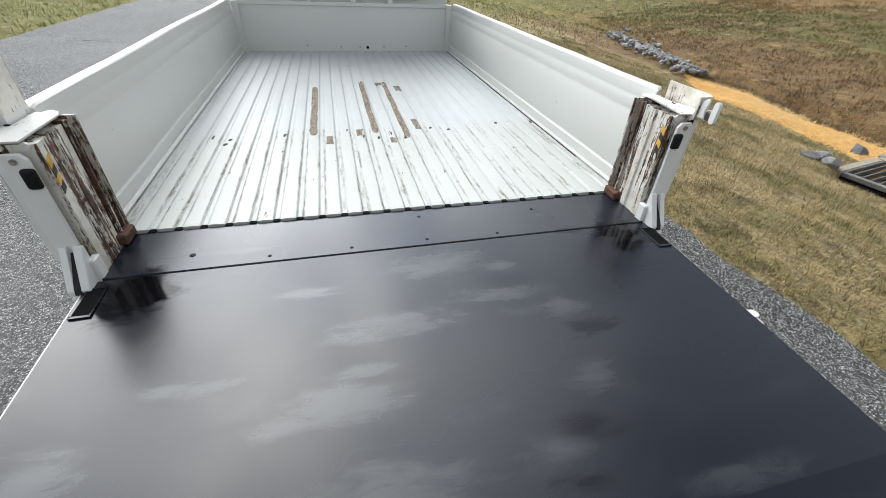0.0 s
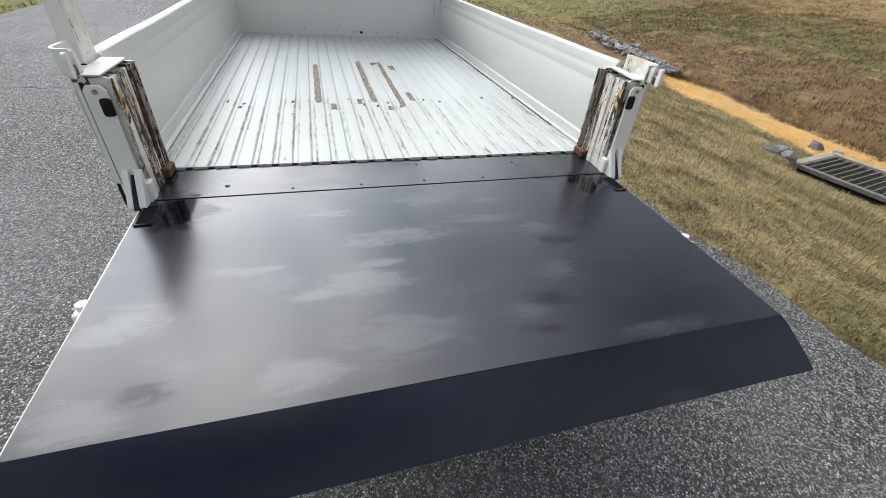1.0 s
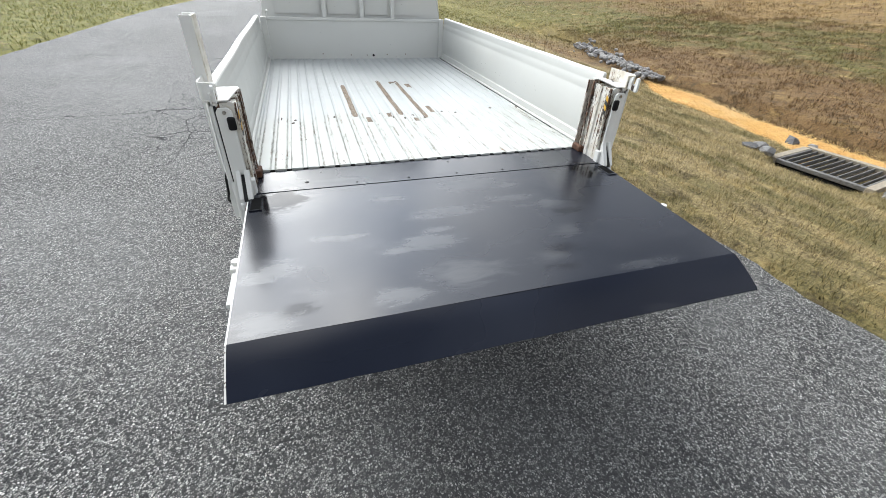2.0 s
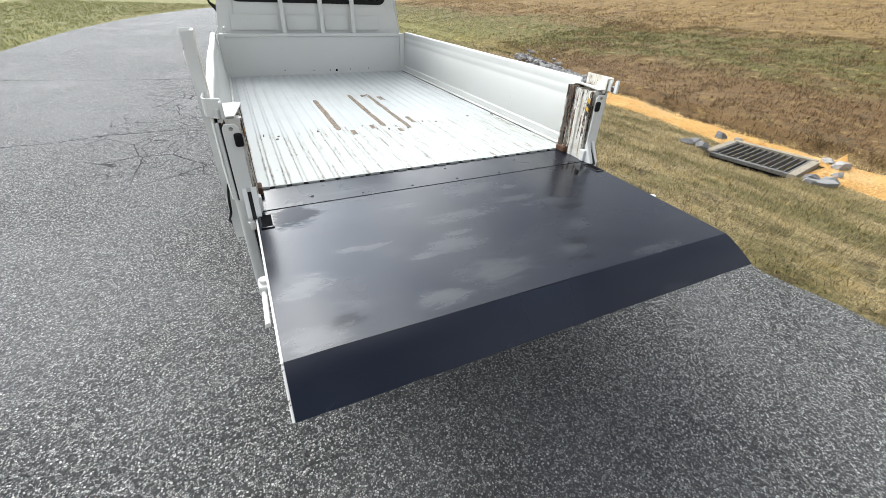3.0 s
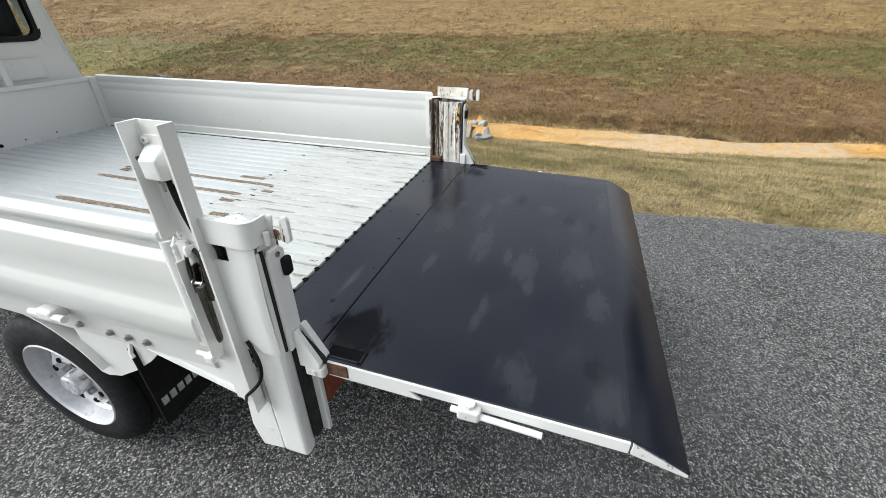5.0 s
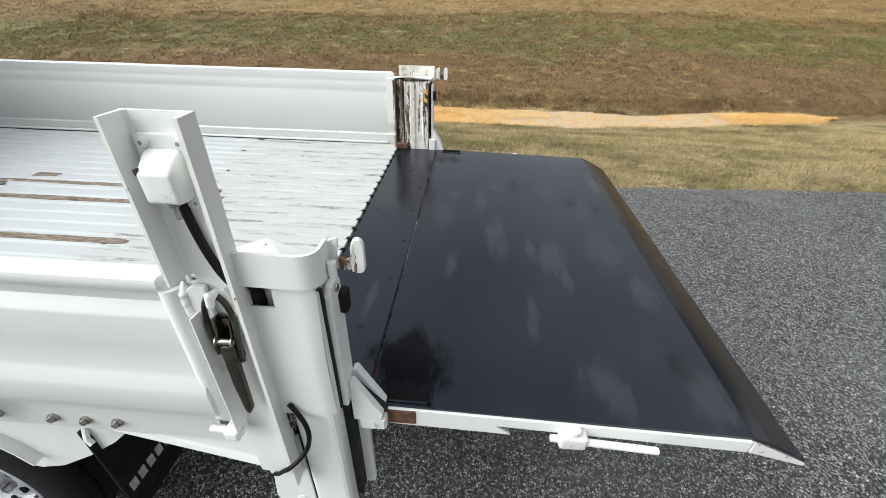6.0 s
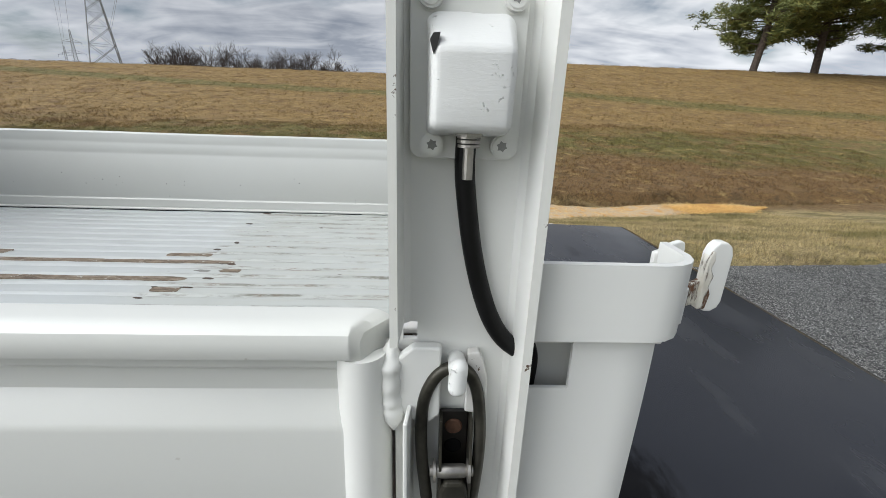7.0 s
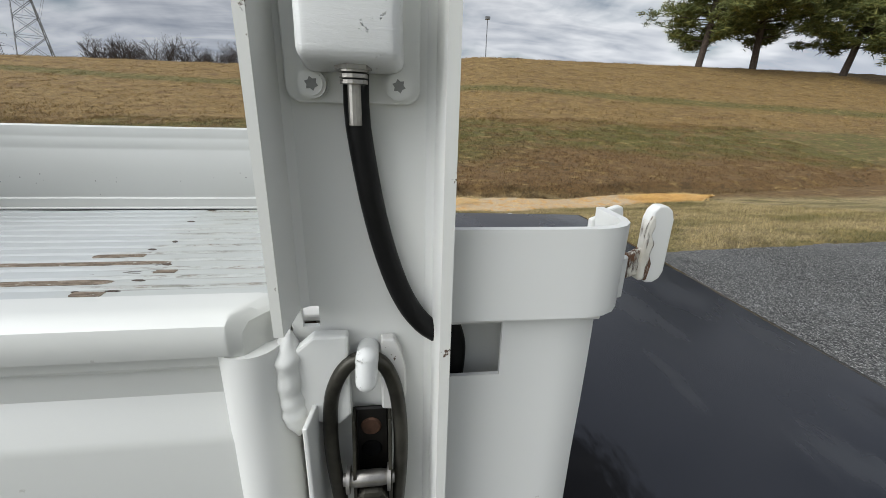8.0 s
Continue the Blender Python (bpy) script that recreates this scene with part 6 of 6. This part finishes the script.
def control_channel():
    """The taller channel on the left post with switch box, cable and toggle latch."""
    web, tip, ya, yb = -0.737, -0.769, 0.262, 0.343
    bm = bmesh.new()
    prism(bm, [(web + 0.003, ya), (tip + 0.005, ya - 0.001), (tip + 0.005, ya + 0.004), (web - 0.004, ya + 0.006), (web - 0.001, ya + 0.010), (web - 0.001, yb - 0.010), (web - 0.004, yb - 0.006), (tip, yb - 0.004), (tip, yb), (web + 0.003, yb)], "z", 1.073, 1.284)
    rear = [(web + 0.003, ya), (tip + 0.005, ya - 0.001), (tip + 0.005, ya + 0.004), (web - 0.004, ya + 0.006), (web - 0.001, ya + 0.010)]
    prism(bm, rear + [(web - 0.001, 0.3285), (web + 0.003, 0.3285)], "z", 1.0605, 1.073)   # a slot is cut out of the web here
    prism(bm, [(web + 0.003, 0.3375), (web - 0.001, 0.3375), (web - 0.001, yb), (web + 0.003, yb)], "z", 1.0605, 1.073)
    prism(bm, [(web + 0.003, ya), (tip + 0.005, ya - 0.001), (tip + 0.005, ya + 0.004), (web - 0.004, ya + 0.006), (web - 0.001, ya + 0.010), (web - 0.001, yb), (web + 0.003, yb)], "z", 0.603, 1.0605)
    ch = part("control_channel", bm, FRESH, truck, "white steel channel with a switch box and cable")
    bm = bmesh.new()
    box(bm, web + 0.0030, web + 0.0042, ya + 0.003, yb - 0.002, 1.080, 1.283)
    part("channel_back", bm, PEELPALE, ch, "cream back of the channel with flaking paint")
    for y0, y1, x0, z0 in ((ya - 0.0012, ya + 0.0042, tip + 0.0042, 0.61), (yb - 0.0042, yb + 0.0002, tip - 0.0008, 1.0735)):
        bm = bmesh.new()
        box(bm, x0, x0 + 0.0012, y0, y1, z0, 1.2842)
        part("flange_edge", bm, EDGEWEAR, ch, "chipped edge of the flange")
    # switch box on its plate
    bm = bmesh.new()
    corner = [(cy + 0.0065 * math.cos(radians(a)), cz + 0.0065 * math.sin(radians(a))) for cy, cz, a0 in ((0.3275, 1.2545, 0), (0.2820, 1.2545, 90), (0.2820, 1.1817, 180), (0.3275, 1.1817, 270)) for a in range(a0, a0 + 91, 18)]
    prism(bm, corner, "x", web - 0.006, web - 0.001, 0.0008)
    plate = part("box_plate", bm, FRESH, ch, "white mounting plate")
    bm = bmesh.new()
    prism(bm, [(web - 0.004, 1.1870), (web - 0.033, 1.1905), (web - 0.035, 1.2270), (web - 0.013, 1.2440), (web - 0.004, 1.2460)], "y", 0.2825, 0.3255)
    for v in bm.verts:                  # sides draw in towards the front
        v.co.y = 0.304 + (v.co.y - 0.304) * (1.0 if v.co.x > web - 0.008 else 0.90)
    bmesh.ops.bevel(bm, geom=bm.edges[:], offset=0.0045, segments=4, profile=0.5, affect="EDGES")
    bmesh.ops.subdivide_edges(bm, edges=bm.edges[:], cuts=2, use_grid_fill=True)
    for v in bm.verts:
        v.co += 0.0006 * noise.noise_vector(v.co * 110)
    part("switch_box", bm, BLISTER, plate, "white painted switch box with blistered paint", True)
    bm = bmesh.new()
    prism(bm, [(0.3225, 1.2315), (0.3240, 1.2290), (0.3225, 1.2235), (0.3210, 1.2255), (0.3195, 1.2318)], "x", web - 0.0345, web - 0.0300)
    part("paint_break", bm, STICKER, plate, "black break in the paint")
    for y, z in ((0.3220, 1.1828), (0.2850, 1.1828), (0.3240, 1.2520), (0.2825, 1.2520)):
        bm = bmesh.new()
        bolt(bm, (web - 0.006, y, z), (-1, 0, 0), 0.0060, 0.0042, 20)
        bolt(bm, (web - 0.0102, y, z), (-1, 0, 0), 0.0048, 0.0008, 20)
        part("screw", bm, FRESH, plate, "painted star-socket screw")
        bm = bmesh.new()
        bolt(bm, (web - 0.0058, y, z), (-1, 0, 0), 0.0068, 0.0008, 20)
        part("washer", bm, FRESH, plate, "painted washer")
        bm = bmesh.new()
        star = [((0.0030 if k % 2 == 0 else 0.0020) * math.cos(k * math.pi / 6 + 0.3), (0.0030 if k % 2 == 0 else 0.0020) * math.sin(k * math.pi / 6 + 0.3)) for k in range(12)]
        prism(bm, [(y + a, z + b) for a, b in star], "x", web - 0.0113, web - 0.0107)
        part("screw_socket", bm, SOCKET, plate, "grey star socket")
    bm = bmesh.new()
    yc, xc = 0.3035, web - 0.020
    tube(bm, [(xc, yc, 1.1935), (xc, yc, 1.1880)], 0.0076, 6)
    for k in range(3):
        tube(bm, [(xc, yc, 1.1885 - 0.0022 * k), (xc, yc, 1.1870 - 0.0022 * k)], 0.0060 - 0.0002 * k, 16)
    part("cable_gland", bm, STEEL, plate, "plated cable gland")
    bm = bmesh.new()
    tube(bm, [(xc, yc, 1.1835), (xc, yc, 1.168), (xc, yc, 1.1665)], 0.0027, 12)
    part("toggle_lever", bm, STEEL, plate, "small brass-toned toggle lever")
    bm = bmesh.new()
    cx = web - 0.0065
    path = [(cx, 0.3035, 1.190), (cx, 0.3040, 1.170), (cx, 0.3015, 1.150), (cx, 0.2980, 1.128), (cx, 0.2935, 1.108), (cx, 0.2880, 1.090), (cx, 0.2835, 1.079), (cx, 0.2785, 1.070), (cx, 0.2725, 1.0625), (cx + 0.001, 0.2655, 1.057)]
    tube(bm, eased(path, 1), 0.0057, 14)
    part("cable", bm, CABLE, ch, "black rubber cable", True)
    bm = bmesh.new()
    tube(bm, eased([(-0.7345, 0.2610, 1.064), (-0.7335, 0.2565, 1.056), (-0.7310, 0.2525, 1.044), (-0.7290, 0.2520, 1.030), (-0.7290, 0.2540, 1.005)]), 0.0062, 14)
    part("cable_tail", bm, CABLE, ch, "black rubber cable", True)
    # toggle latch: hooked stud, wire loop, folded base with two cheeks, spool and lever
    bm = bmesh.new()
    tube(bm, eased([(web, 0.3030, 1.046), (web - 0.012, 0.3030, 1.049), (web - 0.020, 0.3030, 1.050)], 1), 0.0060, 16)
    tube(bm, [(web - 0.021, 0.3028, 1.0530), (web - 0.022, 0.3034, 1.0395)], 0.0057, 18)
    for z, yy, dx in ((1.0530, 0.3028, 0.021), (1.0395, 0.3034, 0.022)):
        bmesh.ops.create_uvsphere(bm, u_segments=18, v_segments=10, radius=0.0057, matrix=Matrix.Translation((web - dx, yy, z)))
    part("latch_pin", bm, BLISTER, ch, "white painted latch pin", True)
    bm = bmesh.new()
    lx = web - 0.012
    loop = [(lx - 0.006, 0.3205, 0.945), (lx - 0.004, 0.3250, 0.985), (lx, 0.3250, 1.012), (lx, 0.3225, 1.028), (lx, 0.3150, 1.0430), (lx, 0.3045, 1.0480),
            (lx, 0.2950, 1.0440), (lx, 0.2890, 1.030), (lx, 0.2862, 1.010), (lx - 0.004, 0.2855, 0.985), (lx - 0.006, 0.2885, 0.945), (lx - 0.004, 0.2905, 0.930)]
    tube(bm, eased(loop), 0.0041, 14)
    latch = part("toggle_latch", bm, LATCH, ch, "dark oiled steel toggle latch with wire loop", True)
    bm = bmesh.new()
    box(bm, lx + 0.005, lx + 0.008, 0.2930, 0.3130, 0.930, 1.0095, 0.001, 1)
    part("latch_base", bm, LATCHDARK, latch, "nearly black latch base")
    for y in (0.2920, 0.3120):
        bm = bmesh.new()
        prism(bm, [(lx + 0.007, 1.0095), (lx - 0.004, 1.0080), (lx - 0.007, 0.990), (lx - 0.012, 0.975), (lx - 0.012, 0.935), (lx + 0.007, 0.930)], "y", y - 0.001, y + 0.001, 0.0004)
        part("latch_cheek", bm, LATCH, latch, "dark folded cheek")
    for z, m in ((0.9965, RUST), (0.9800, DARK)):
        bm = bmesh.new()
        lathe(bm, [(0.0, -0.0012), (0.0052, -0.0012), (0.0060, -0.0004), (0.0062, 0.001)], (lx + 0.005, 0.3030, z), "x", 18)
        part("latch_rivet", bm, m, latch, "rusty rivet head" if m is RUST else "dark hole")
    bm = bmesh.new()
    prism(bm, [(0.2925, 0.958), (0.2965, 0.966), (0.3095, 0.966), (0.3135, 0.958), (0.3135, 0.885), (0.3100, 0.826), (0.3065, 0.816), (0.3020, 0.816), (0.2975, 0.826)], "x", lx - 0.014, lx - 0.003, 0.003)
    part("latch_lever", bm, LATCH, latch, "dark brown latch lever")
    bm = bmesh.new()
    lathe(bm, [(0.0, -0.0145), (0.0035, -0.0145), (0.0035, -0.0125), (0.0075, -0.0125), (0.0075, -0.0105), (0.0040, -0.0100), (0.0046, -0.0070), (0.0046, 0.0070), (0.0040, 0.0100), (0.0075, 0.0105), (0.0075, 0.0125), (0.0035, 0.0125), (0.0035, 0.0145), (0.0, 0.0145)], (lx - 0.0085, 0.3043, 0.9715), "y", 20)
    part("latch_pivot", bm, STEEL, latch, "worn steel spool on a pivot pin", True)
    # ear plates behind the pin, and the hinge lug of the drop side
    bm = bmesh.new()
    prism(bm, [(0.3131, 1.0604), (0.3310, 1.0605), (0.3355, 1.0565), (0.3410, 1.0520), (0.3420, 1.015), (0.3330, 1.006), (0.3200, 1.003), (0.3131, 1.010)], "x", web - 0.012, web - 0.004, 0.0015)
    part("latch_ear", bm, FRESH, ch, "white welded ear plate")
    bm = bmesh.new()
    prism(bm, [(0.2965, 1.010), (0.2960, 1.0555), (0.2888, 1.0557), (0.2848, 1.047), (0.2824, 1.035), (0.2822, 1.020), (0.2850, 1.008)], "x", web - 0.009, web - 0.002, 0.0012)
    part("latch_ear", bm, CHIPPED, ch, "white welded ear plate with scuffed paint")
    bm = bmesh.new()                    # upright flap between side and channel
    prism(bm, [(web - 0.001, 0.3300), (tip + 0.002, 0.3335), (tip + 0.002, 0.3362), (web - 0.001, 0.3330)], "z", 0.770, 1.018, 0.0008)
    part("side_flap", bm, FRESH, ch, "white bent flap")
    # weld bead: a fat run of weld, rippled and painted over
    bm = bmesh.new()
    rings, around = 40, 18
    rows = []
    for i in range(rings + 1):
        u = i / rings
        fat = (0.25 + 0.75 * min(1.0, math.sin(math.pi * u) * 1.8)) * (1 + 0.05 * math.sin(u * 36 + 1.2 * math.sin(u * 9)))
        z = 1.062 - 0.064 * u
        row = []
        for a in range(around):
            w = 2 * math.pi * a / around
            row.append(bm.verts.new((tip + 0.024 - 0.0095 * fat * math.cos(w), 0.3448 + 0.0012 * math.sin(u * 5) + 0.0078 * fat * math.sin(w), z - 0.0025 * math.cos(w))))
        rows.append(row)
    for p, q in zip(rows, rows[1:]):
        for a in range(around):
            bm.faces.new((p[a], p[(a + 1) % around], q[(a + 1) % around], q[a]))
    bm.faces.new(rows[0])
    bm.faces.new(rows[-1])
    bmesh.ops.recalc_face_normals(bm, faces=bm.faces[:])
    for v in bm.verts:
        v.co += 0.0009 * noise.noise_vector(v.co * 110)
    part("weld_bead", bm, FRESH, ch, "painted weld bead", True)
    # lower fixing plate, sleeve and rubber boot
    bm = bmesh.new()
    prism(bm, [(0.262, 0.735), (0.345, 0.745), (0.352, 0.700), (0.330, 0.585), (0.268, 0.600)], "x", web + 0.002, web + 0.008, 0.001)
    part("lower_plate", bm, FRESH, ch)
    bm = bmesh.new()
    box(bm, tip - 0.004, web, 0.332, 0.358, 0.750, 0.772, 0.005, 2)
    tube(bm, [(tip + 0.010, 0.33, 0.760), (tip + 0.010, 0.385, 0.764)], 0.007, 12)
    part("side_hinge", bm, FRESH, ch, "white hinge knuckle")
    bm = bmesh.new()
    tube(bm, eased([(-0.744, 0.246, 0.822), (-0.748, 0.232, 0.804), (-0.752, 0.221, 0.780), (-0.754, 0.219, 0.752), (-0.757, 0.226, 0.721), (-0.766, 0.243, 0.697), (-0.772, 0.262, 0.678), (-0.764, 0.280, 0.655), (-0.752, 0.300, 0.620), (-0.742, 0.316, 0.600)]), 0.0042, 10)
    part("lower_cable", bm, CABLE, ch, "black rubber cable loop", True)


control_channel()
